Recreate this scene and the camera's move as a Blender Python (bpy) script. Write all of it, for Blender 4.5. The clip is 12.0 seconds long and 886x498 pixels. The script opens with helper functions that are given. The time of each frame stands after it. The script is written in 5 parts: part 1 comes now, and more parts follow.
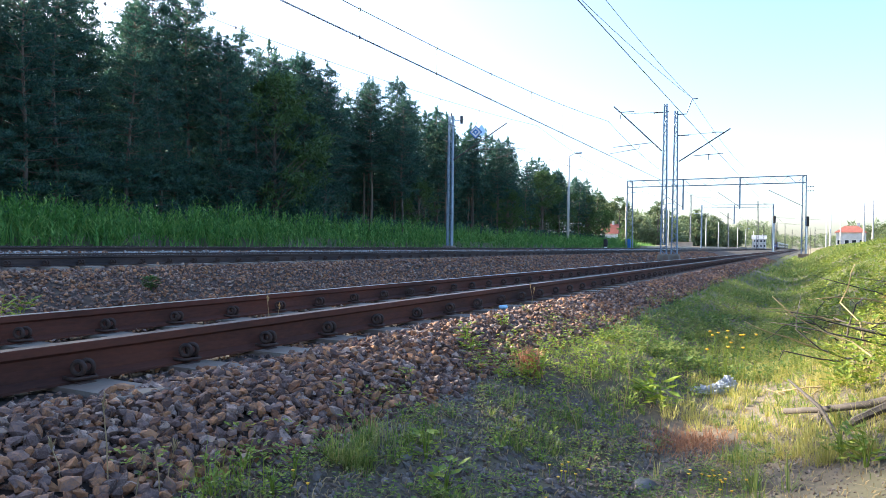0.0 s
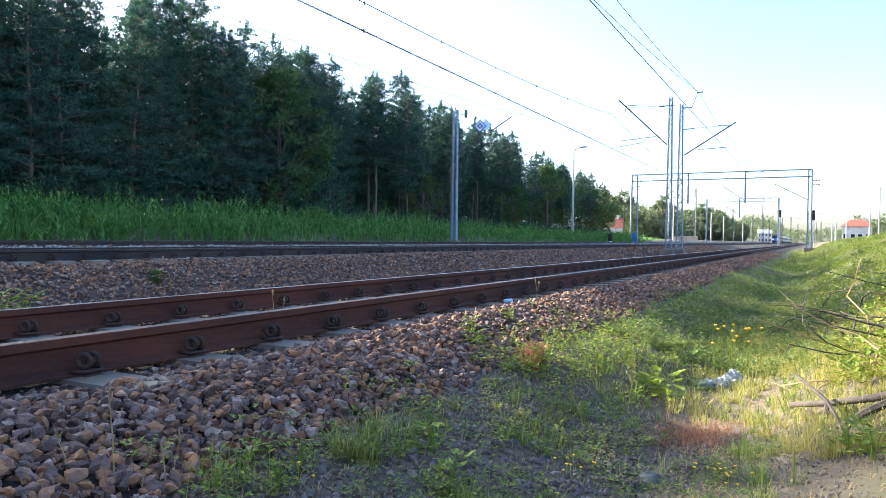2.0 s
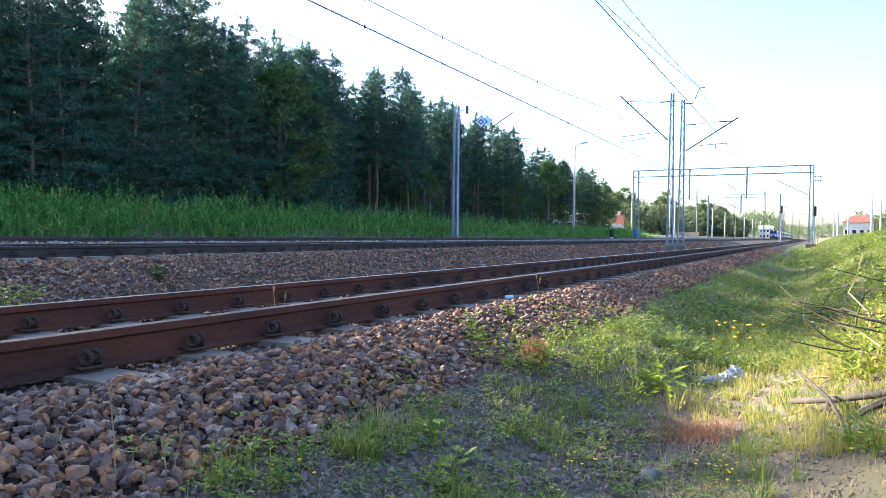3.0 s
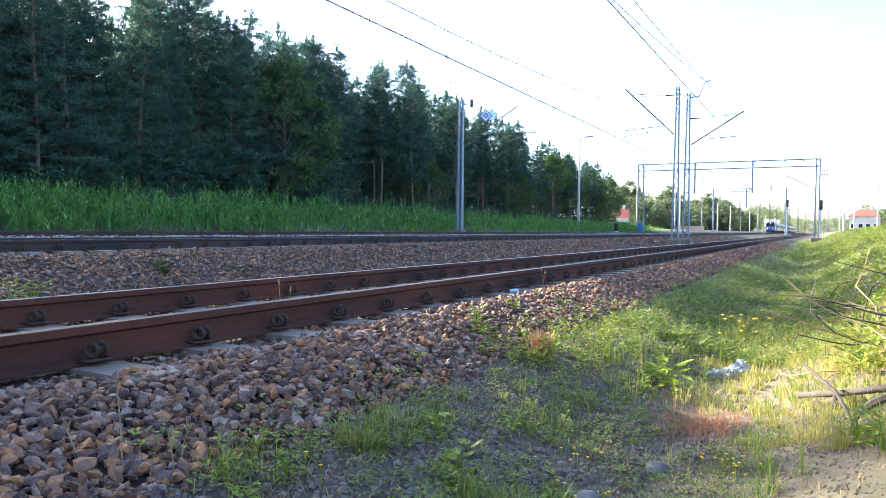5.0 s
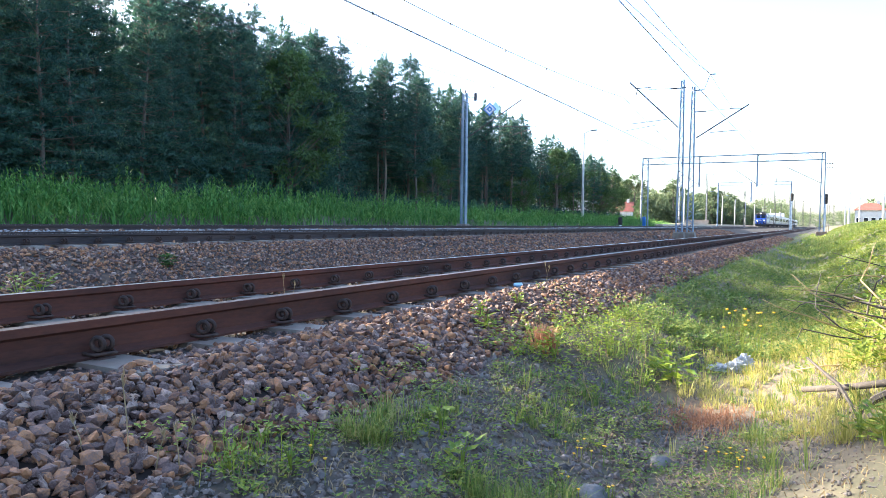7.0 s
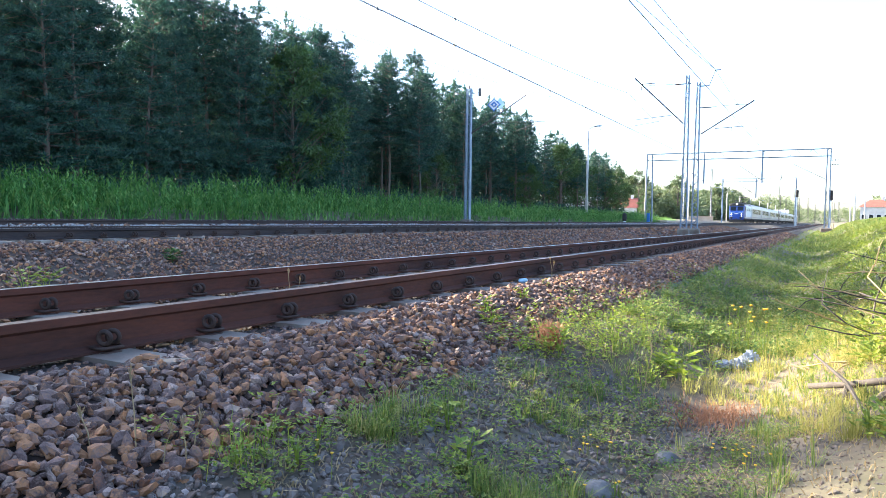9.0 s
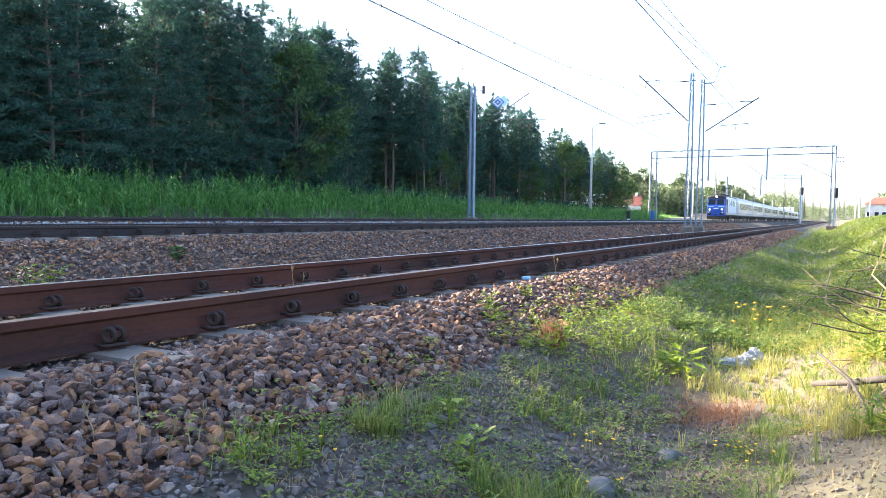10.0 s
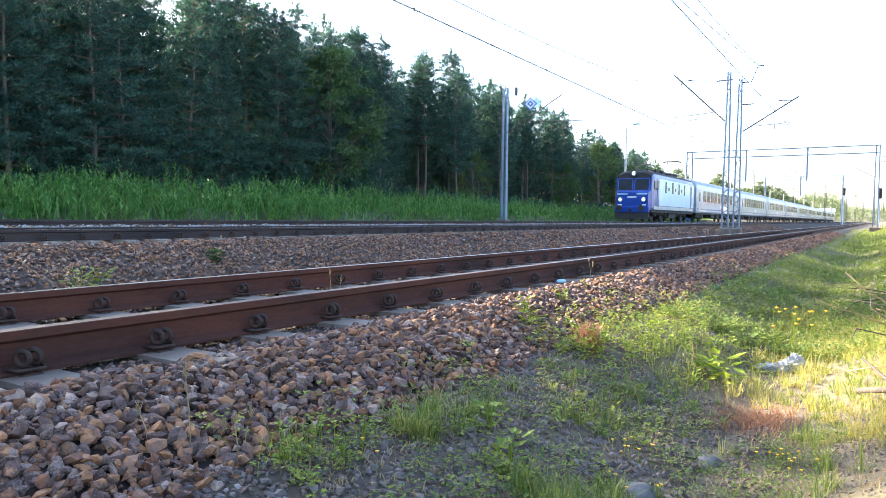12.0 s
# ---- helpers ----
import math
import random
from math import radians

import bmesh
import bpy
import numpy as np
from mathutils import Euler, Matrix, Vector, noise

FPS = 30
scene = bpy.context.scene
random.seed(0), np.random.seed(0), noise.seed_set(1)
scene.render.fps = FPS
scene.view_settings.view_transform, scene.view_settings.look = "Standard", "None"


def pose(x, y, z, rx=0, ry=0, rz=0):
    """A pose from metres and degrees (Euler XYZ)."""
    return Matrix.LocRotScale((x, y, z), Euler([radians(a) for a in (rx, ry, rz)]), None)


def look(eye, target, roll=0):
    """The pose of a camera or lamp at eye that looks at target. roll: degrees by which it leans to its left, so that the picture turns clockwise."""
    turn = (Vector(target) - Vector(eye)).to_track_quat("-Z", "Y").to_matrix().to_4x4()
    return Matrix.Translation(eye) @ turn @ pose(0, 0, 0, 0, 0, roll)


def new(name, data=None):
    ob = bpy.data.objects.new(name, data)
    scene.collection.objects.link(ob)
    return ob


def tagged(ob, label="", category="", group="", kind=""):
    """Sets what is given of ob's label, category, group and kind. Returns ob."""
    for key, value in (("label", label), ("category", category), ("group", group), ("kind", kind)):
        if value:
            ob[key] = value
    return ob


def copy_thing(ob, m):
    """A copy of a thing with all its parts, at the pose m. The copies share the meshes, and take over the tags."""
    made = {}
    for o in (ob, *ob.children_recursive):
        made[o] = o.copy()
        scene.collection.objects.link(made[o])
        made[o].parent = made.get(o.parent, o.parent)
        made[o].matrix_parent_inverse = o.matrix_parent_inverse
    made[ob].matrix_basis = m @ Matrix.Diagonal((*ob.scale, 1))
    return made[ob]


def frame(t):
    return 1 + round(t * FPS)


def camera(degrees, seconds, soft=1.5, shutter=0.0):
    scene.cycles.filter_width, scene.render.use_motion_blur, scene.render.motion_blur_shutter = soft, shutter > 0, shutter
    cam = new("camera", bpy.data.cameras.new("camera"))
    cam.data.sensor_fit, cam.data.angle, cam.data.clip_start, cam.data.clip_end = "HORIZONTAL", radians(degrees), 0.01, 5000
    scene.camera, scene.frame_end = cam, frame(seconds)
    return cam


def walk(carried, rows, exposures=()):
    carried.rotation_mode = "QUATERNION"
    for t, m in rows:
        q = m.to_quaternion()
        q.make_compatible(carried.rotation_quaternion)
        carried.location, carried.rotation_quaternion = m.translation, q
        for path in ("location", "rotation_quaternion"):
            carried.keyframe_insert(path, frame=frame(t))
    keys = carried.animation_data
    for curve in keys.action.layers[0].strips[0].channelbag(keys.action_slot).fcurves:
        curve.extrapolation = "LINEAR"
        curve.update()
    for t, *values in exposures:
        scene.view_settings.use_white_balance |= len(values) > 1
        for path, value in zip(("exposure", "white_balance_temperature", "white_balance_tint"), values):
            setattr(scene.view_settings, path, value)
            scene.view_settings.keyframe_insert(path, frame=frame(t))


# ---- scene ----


def view(x, y, z, yaw, pitch, roll):
    """A camera pose: yaw left of the track's direction, pitch up, roll, in degrees."""
    return pose(x, y, z) @ pose(0, 0, 0, 0, 0, yaw) @ pose(0, 0, 0, 90 + pitch) @ pose(0, 0, 0, 0, 0, roll)


# camera: hand-held beside the track, tilting down and turning slowly left
cam = camera(66.3, 12.0, soft=0.65)
PATH = [
    (0.0, view(2.967, -0.009, 0.478, 28.18, -0.43, 0.78)),
    (0.5, view(2.966, -0.002, 0.477, 28.24, -0.56, 0.76)),
    (1.0, view(2.963, -0.006, 0.478, 28.33, -0.62, 0.77)),
    (1.5, view(2.963, -0.005, 0.476, 28.46, -0.82, 0.73)),
    (2.0, view(2.960, -0.003, 0.471, 28.54, -0.91, 0.74)),
    (2.5, view(2.960, 0.001, 0.477, 28.55, -1.14, 0.72)),
    (3.0, view(2.958, 0.002, 0.474, 28.63, -1.25, 0.73)),
    (5.0, view(2.950, 0.005, 0.469, 29.00, -1.75, 0.72)),
    (5.5, view(2.952, 0.001, 0.476, 29.03, -1.90, 0.74)),
    (6.0, view(2.948, -0.000, 0.473, 29.05, -2.01, 0.78)),
    (6.5, view(2.946, 0.001, 0.472, 29.21, -2.18, 0.76)),
    (7.0, view(2.950, 0.002, 0.471, 29.31, -2.28, 0.72)),
    (9.0, view(2.936, 0.001, 0.468, 29.61, -2.65, 0.87)),
    (9.5, view(2.939, -0.000, 0.466, 29.82, -2.76, 0.78)),
    (10.0, view(2.942, -0.002, 0.467, 29.93, -2.85, 0.85)),
    (10.5, view(2.937, -0.002, 0.467, 30.10, -2.89, 0.85)),
    (11.0, view(2.936, -0.004, 0.469, 30.41, -2.96, 0.84)),
    (11.5, view(2.936, -0.026, 0.475, 31.16, -2.83, 0.80)),
    (12.0, view(2.934, -0.046, 0.482, 32.63, -2.73, 0.73)),
]
walk(cam, PATH, exposures=[(0, 2.2, 5520, 12), (5, 2.63, 5560, 12), (11, 2.82, 5820, 13), (12, 2.9, 5950, 13)])

# ---- light ----
SUN_AZIMUTH, SUN_HEIGHT = 85.0, 22.6      # degrees left of the track's direction, degrees up
world = bpy.data.worlds.new("world")
scene.world = world
world.use_nodes = True
wn = world.node_tree
sky = wn.nodes.new("ShaderNodeTexSky")
sky.sky_type = "NISHITA"
sky.sun_disc = False
sky.sun_elevation = radians(SUN_HEIGHT)
sky.sun_rotation = radians(-SUN_AZIMUTH)
sky.dust_density = 2.0
wn.nodes["Background"].inputs["Strength"].default_value = 0.095
wn.links.new(sky.outputs[0], wn.nodes["Background"].inputs["Color"])
a, e = radians(SUN_AZIMUTH), radians(SUN_HEIGHT)
SUN_WAY = Vector((-math.sin(a) * math.cos(e), math.cos(a) * math.cos(e), math.sin(e)))
lamp = bpy.data.lights.new("sun", "SUN")
lamp.energy, lamp.angle, lamp.color = 5.0, radians(0.53), (1.0, 0.84, 0.56)
sun = new("sun", lamp)
sun.matrix_world = look(SUN_WAY * 100, (0, 0, 0))

# ---- materials ----
def material(name, dark, light, scale=8.0, rough=0.8, metal=0.0, bump=0.3, fine=60.0, wear=None, wear_at=0.62,
             island=0.0, by_object=0.0, through_light=0.0, coat=0.0, stretch=(1, 1, 1)):
    """A surface of two colours mixed at two scales, with relief, optional wear, and tone by piece."""
    m = bpy.data.materials.new(name)
    m.use_nodes = True
    n, l = m.node_tree.nodes, m.node_tree.links
    b = n["Principled BSDF"]
    at = n.new("ShaderNodeTexCoord")
    mp = n.new("ShaderNodeMapping")
    mp.inputs["Scale"].default_value = stretch
    l.new(at.outputs["Object"], mp.inputs["Vector"])

    def tex(s, detail):
        x = n.new("ShaderNodeTexNoise")
        x.inputs["Scale"].default_value, x.inputs["Detail"].default_value = s, detail
        l.new(mp.outputs[0], x.inputs["Vector"])
        return x

    big, small = tex(scale, 5), tex(fine, 3)
    mixv = n.new("ShaderNodeMath")
    mixv.operation = "MULTIPLY_ADD"
    l.new(small.outputs["Fac"], mixv.inputs[0])
    mixv.inputs[1].default_value = 0.45
    l.new(big.outputs["Fac"], mixv.inputs[2])
    ramp = n.new("ShaderNodeMapRange")
    ramp.inputs["From Min"].default_value, ramp.inputs["From Max"].default_value = 0.5, 0.95
    l.new(mixv.outputs[0], ramp.inputs["Value"])
    fac = ramp.outputs[0]
    if island or by_object:
        src = n.new("ShaderNodeObjectInfo") if by_object else n.new("ShaderNodeNewGeometry")
        add = n.new("ShaderNodeMath")
        add.operation = "MULTIPLY_ADD"
        l.new(src.outputs["Random" if by_object else "Random Per Island"], add.inputs[0])
        add.inputs[1].default_value = island or by_object
        sc = n.new("ShaderNodeMath")
        sc.operation = "MULTIPLY"
        l.new(fac, sc.inputs[0])
        sc.inputs[1].default_value = 1 - (island or by_object)
        l.new(sc.outputs[0], add.inputs[2])
        fac = add.outputs[0]
    cr = n.new("ShaderNodeValToRGB")
    stops = [dark, light] if not isinstance(dark, list) else dark
    el = cr.color_ramp.elements
    while len(el) < len(stops):
        el.new(0.5)
    for i, c in enumerate(stops):
        el[i].position = i / (len(stops) - 1)
        el[i].color = (*c, 1)
    l.new(fac, cr.inputs[0])
    col = cr.outputs[0]
    if wear:
        w = tex(scale * 0.37, 6)
        wr = n.new("ShaderNodeMapRange")
        wr.inputs["From Min"].default_value, wr.inputs["From Max"].default_value = wear_at - 0.06, wear_at + 0.06
        l.new(w.outputs["Fac"], wr.inputs["Value"])
        mx = n.new("ShaderNodeMix")
        mx.data_type = "RGBA"
        l.new(wr.outputs[0], mx.inputs[0])
        l.new(col, mx.inputs[6])
        mx.inputs[7].default_value = (*wear, 1)
        col = mx.outputs[2]
    l.new(col, b.inputs["Base Color"])
    b.inputs["Roughness"].default_value = rough
    b.inputs["Metallic"].default_value = metal
    if coat:
        b.inputs["Coat Weight"].default_value = coat
    if bump:
        bp = n.new("ShaderNodeBump")
        bp.inputs["Strength"].default_value = bump
        bp.inputs["Distance"].default_value = 0.01
        l.new(mixv.outputs[0], bp.inputs["Height"])
        l.new(bp.outputs[0], b.inputs["Normal"])
    if through_light:
        tr = n.new("ShaderNodeBsdfTranslucent")
        l.new(col, tr.inputs["Color"])
        ms = n.new("ShaderNodeMixShader")
        ms.inputs[0].default_value = through_light
        l.new(b.outputs[0], ms.inputs[1])
        l.new(tr.outputs[0], ms.inputs[2])
        l.new(ms.outputs[0], n["Material Output"].inputs["Surface"])
    return m


def glow(name, color, strength):
    m = bpy.data.materials.new(name)
    m.use_nodes = True
    b = m.node_tree.nodes["Principled BSDF"]
    b.inputs["Base Color"].default_value = (*color, 1)
    b.inputs["Emission Color"].default_value = (*color, 1)
    b.inputs["Emission Strength"].default_value = strength
    return m


STONE = material("ballast_stone", [(0.024, 0.017, 0.016), (0.23, 0.098, 0.044), (0.072, 0.048, 0.044), (0.38, 0.18, 0.075), (0.17, 0.112, 0.094), (0.06, 0.032, 0.024), (0.33, 0.24, 0.195), (0.54, 0.35, 0.21)], None,
                 scale=14, fine=140, rough=0.85, bump=0.5, island=0.75)
GRAVEL = material("grey_gravel", [(0.05, 0.042, 0.038), (0.18, 0.155, 0.14), (0.12, 0.08, 0.055), (0.34, 0.30, 0.27)], None, scale=14, fine=120, rough=0.9, bump=0.3, island=0.75)
PALE_STONE = material("pale_stone", [(0.22, 0.21, 0.21), (0.36, 0.35, 0.35), (0.5, 0.49, 0.48)], None, scale=14, fine=120, rough=0.9, bump=0.3, island=0.7)
# Near-black: the shade in gaps between the loose stones is put into this colour.
BED_GAP_SHADE = material("ballast_bed", (0.007, 0.005, 0.004), (0.05, 0.029, 0.018), scale=7, fine=30, rough=0.95, bump=1.0)
SOIL = material("soil", [(0.055, 0.045, 0.032), (0.12, 0.094, 0.068), (0.23, 0.18, 0.125)], None, scale=0.8, fine=22, rough=0.95, bump=0.6,
                wear=(0.10, 0.095, 0.045), wear_at=0.5)
RAIL = material("rusty_rail", (0.035, 0.011, 0.006), (0.12, 0.034, 0.016), scale=3, fine=70, rough=0.85, metal=0.0, bump=0.15, stretch=(1, 0.25, 1))
RAIL_DARK = material("dark_rail", (0.022, 0.016, 0.016), (0.065, 0.040, 0.032), scale=3, fine=60, rough=0.8, metal=0.0, bump=0.15, stretch=(1, 0.25, 1))
RAIL_WORN = material("worn_rusty_railhead", (0.065, 0.038, 0.027), (0.14, 0.095, 0.072), scale=2, fine=40, rough=0.42, metal=0.6, bump=0.03, stretch=(1, 0.05, 1))
RAIL_TOP = material("polished_railhead", (0.36, 0.36, 0.37), (0.52, 0.52, 0.53), scale=2, fine=40, rough=0.28, metal=1.0, bump=0.03, stretch=(1, 0.05, 1))
CONCRETE = material("concrete", (0.125, 0.104, 0.082), (0.25, 0.215, 0.175), scale=5, fine=60, rough=0.9, bump=0.3, wear=(0.17, 0.12, 0.09), wear_at=0.6, by_object=0.35)
CLIP = material("rusty_clip", (0.028, 0.016, 0.012), (0.08, 0.042, 0.028), scale=20, fine=120, rough=0.7, metal=0.2)
STEEL = material("galvanised_steel", (0.13, 0.18, 0.25), (0.25, 0.32, 0.41), scale=3, fine=40, rough=0.5, metal=0.35, bump=0.05)
STEEL_DARK = material("dark_steel", (0.05, 0.05, 0.055), (0.13, 0.12, 0.12), scale=4, fine=40, rough=0.6, metal=0.4, bump=0.05)
BLUE_PAINT = material("blue_paint", (0.03, 0.13, 0.42), (0.05, 0.20, 0.55), scale=3, fine=30, rough=0.5, bump=0.05)
WIRE = material("copper_wire", (0.05, 0.05, 0.045), (0.12, 0.11, 0.10), scale=5, rough=0.5, metal=0.5, bump=0)
INSULATOR = material("brown_insulator", (0.06, 0.03, 0.025), (0.10, 0.05, 0.04), scale=9, rough=0.25, bump=0)
NEEDLE = material("pine_needles", [(0.010, 0.034, 0.030), (0.024, 0.074, 0.056), (0.055, 0.125, 0.085), (0.16, 0.23, 0.10)], None, scale=1.3, fine=6, rough=0.65, bump=0,
                  island=0.3, through_light=0.36)
LEAF = material("broad_leaves", [(0.03, 0.07, 0.018), (0.06, 0.12, 0.03), (0.11, 0.17, 0.04)], None, scale=0.6, fine=6, rough=0.6, bump=0, island=0.6, through_light=0.3)
# Leaves paled for far trees: haze over distance is put into their colour.
LEAF_HAZE = material("haze_paled_leaves", [(0.06, 0.095, 0.045), (0.12, 0.16, 0.07), (0.22, 0.25, 0.10)], None, scale=0.5, fine=6, rough=0.6, bump=0, island=0.4, through_light=0.3)
BARK = material("pine_bark", [(0.065, 0.054, 0.047), (0.14, 0.11, 0.088), (0.22, 0.165, 0.12)], None, scale=2, fine=18, rough=0.9, bump=0.8, stretch=(1, 1, 0.3), by_object=0.3)
GRASS = material("grass", [(0.05, 0.11, 0.025), (0.12, 0.20, 0.04), (0.26, 0.30, 0.06), (0.46, 0.38, 0.15)], None, scale=1.2, fine=8, rough=0.6, bump=0, island=0.6, through_light=0.4)
DRY_GRASS = material("dry_grass", [(0.26, 0.27, 0.05), (0.44, 0.40, 0.10), (0.60, 0.50, 0.20)], None, scale=1.5, fine=9, rough=0.65, bump=0, island=0.6, through_light=0.4)
REED = material("tall_green_grass", [(0.03, 0.11, 0.018), (0.11, 0.27, 0.05), (0.36, 0.50, 0.13)], None, scale=1.1, fine=5, rough=0.6, bump=0, island=0.6, through_light=0.35)
WEED = material("weed_leaves", [(0.09, 0.17, 0.02), (0.22, 0.29, 0.03), (0.42, 0.42, 0.05)], None, scale=2, fine=20, rough=0.55, bump=0.1, island=0.7, through_light=0.35)
LOCO_BLUE = material("loco_blue_paint", (0.010, 0.050, 0.30), (0.016, 0.075, 0.40), scale=1, fine=20, rough=0.3, bump=0.01, coat=0.5)
LOCO_PALE = material("pale_blue_paint", (0.42, 0.64, 0.82), (0.52, 0.72, 0.88), scale=1, fine=15, rough=0.35, bump=0.01, coat=0.4)
COACH = material("coach_grey_paint", (0.34, 0.37, 0.42), (0.46, 0.49, 0.54), scale=1, fine=15, rough=0.35, bump=0.01, coat=0.4)
ROOF = material("coach_roof", (0.30, 0.31, 0.33), (0.46, 0.47, 0.48), scale=1.5, fine=15, rough=0.45, metal=0.2, bump=0.02)
GLASS = material("dark_glass", (0.015, 0.02, 0.025), (0.03, 0.035, 0.045), scale=1, fine=5, rough=0.14, bump=0)
GLASS.node_tree.nodes["Principled BSDF"].inputs["Specular IOR Level"].default_value = 0.18
UNDER = material("underframe", (0.018, 0.017, 0.017), (0.05, 0.045, 0.04), scale=3, fine=30, rough=0.8, bump=0.2)
WHITE = material("white_paint", (0.66, 0.67, 0.68), (0.82, 0.82, 0.82), scale=2, fine=20, rough=0.5, bump=0.02)
HEADLIGHT = glow("headlight_glow", (1.0, 0.93, 0.78), 2.5)
SIGNAL_RED = glow("signal_red", (1.0, 0.05, 0.02), 3.0)


# ---- mesh building ----
class Build:
    """Gathers vertices and faces for one mesh; materials by face."""

    def __init__(self):
        self.v, self.f, self.m = [], [], []

    def add(self, verts, faces, mat=0):
        k = len(self.v)
        self.v.extend([tuple(p) for p in verts])
        self.f.extend([tuple(k + i for i in f) for f in faces])
        self.m.extend([mat] * len(faces))
        return self

    def box(self, x0, x1, y0, y1, z0, z1, mat=0, bevel=0.0):
        if bevel:
            bm = bmesh.new()
            bmesh.ops.create_cube(bm, size=1)
            bmesh.ops.scale(bm, vec=(x1 - x0, y1 - y0, z1 - z0), verts=bm.verts)
            bmesh.ops.translate(bm, vec=((x0 + x1) / 2, (y0 + y1) / 2, (z0 + z1) / 2), verts=bm.verts)
            bmesh.ops.bevel(bm, geom=list(bm.edges), offset=bevel, segments=1, affect="EDGES")
            bm.verts.index_update()
            self.add([p.co for p in bm.verts], [[p.index for p in f.verts] for f in bm.faces], mat)
            bm.free()
            return self
        c = [(x, y, z) for x in (x0, x1) for y in (y0, y1) for z in (z0, z1)]
        return self.add(c, [(0, 1, 3, 2), (4, 6, 7, 5), (0, 4, 5, 1), (2, 3, 7, 6), (0, 2, 6, 4), (1, 5, 7, 3)], mat)

    def tube(self, points, radius, n=6, mat=0, caps=True):
        """A tube along points; radius one number or one for each point."""
        pts = [Vector(p) for p in points]
        rs = radius if isinstance(radius, (list, tuple)) else [radius] * len(pts)
        verts = []
        for i, p in enumerate(pts):
            d = (pts[min(i + 1, len(pts) - 1)] - pts[max(i - 1, 0)]).normalized()
            s = d.cross(Vector((0, 0, 1)) if abs(d.z) < 0.95 else Vector((1, 0, 0))).normalized()
            t = s.cross(d)
            verts += [p + rs[i] * (math.cos(q) * s + math.sin(q) * t) for q in (2 * math.pi * k / n for k in range(n))]
        faces = [(i * n + k, i * n + (k + 1) % n, (i + 1) * n + (k + 1) % n, (i + 1) * n + k) for i in range(len(pts) - 1) for k in range(n)]
        if caps:
            faces += [tuple(range(n))[::-1], tuple(range((len(pts) - 1) * n, len(pts) * n))]
        return self.add(verts, faces, mat)

    def ring(self, centre, axis, radius, thick, n=14, k=6, mat=0):
        c, a = Vector(centre), Vector(axis).normalized()
        s = a.cross(Vector((0, 0, 1)) if abs(a.z) < 0.9 else Vector((1, 0, 0))).normalized()
        t = a.cross(s)
        verts = []
        for i in range(n):
            q = 2 * math.pi * i / n
            d = math.cos(q) * s + math.sin(q) * t
            verts += [c + d * (radius + thick * math.cos(w)) + a * thick * math.sin(w) for w in (2 * math.pi * j / k for j in range(k))]
        return self.add(verts, [(i * k + j, i * k + (j + 1) % k, ((i + 1) % n) * k + (j + 1) % k, ((i + 1) % n) * k + j) for i in range(n) for j in range(k)], mat)

    def loft(self, sections, mat=0, caps=True, mats=None):
        """Skin over closed sections with equal numbers of points."""
        n = len(sections[0])
        k = len(self.v)
        self.v.extend([tuple(p) for s in sections for p in s])
        for i in range(len(sections) - 1):
            for j in range(n):
                self.f.append((k + i * n + j, k + i * n + (j + 1) % n, k + (i + 1) * n + (j + 1) % n, k + (i + 1) * n + j))
                self.m.append(mats[j] if mats else mat)
        if caps:
            self.f += [tuple(k + j for j in range(n))[::-1], tuple(k + (len(sections) - 1) * n + j for j in range(n))]
            self.m += [mat, mat]
        return self

    def mesh(self, name, *mats, smooth=False):
        me = bpy.data.meshes.new(name)
        me.from_pydata(self.v, [], self.f)
        for m in mats:
            me.materials.append(m)
        if len(mats) > 1:
            me.polygons.foreach_set("material_index", self.m)
        if smooth:
            me.polygons.foreach_set("use_smooth", [True] * len(me.polygons))
        me.update()
        return me


def part(name, build, mats, parent, label="", at=None, smooth=False, kind=""):
    """One mesh under a thing or a part."""
    mats = mats if isinstance(mats, (list, tuple)) else [mats]
    ob = new(name, build if isinstance(build, bpy.types.Mesh) else build.mesh(name, *mats, smooth=smooth))
    ob.parent = parent
    if at is not None:
        ob.matrix_basis = at
    return tagged(ob, label, kind=kind)


def thing(name, label, category, at=None, group="", kind=""):
    ob = new(name)
    if at is not None:
        ob.matrix_basis = at
    return tagged(ob, label, category, group, kind)


def single(name, build, mats, label, category, at=None, group="", kind="", smooth=False):
    mats = mats if isinstance(mats, (list, tuple)) else [mats]
    ob = new(name, build if isinstance(build, bpy.types.Mesh) else build.mesh(name, *mats, smooth=smooth))
    if at is not None:
        ob.matrix_basis = at
    return tagged(ob, label, category, group, kind)


def table(rows):
    xs, zs = [r[0] for r in rows], [r[1] for r in rows]
    return lambda x: float(np.interp(x, xs, zs))


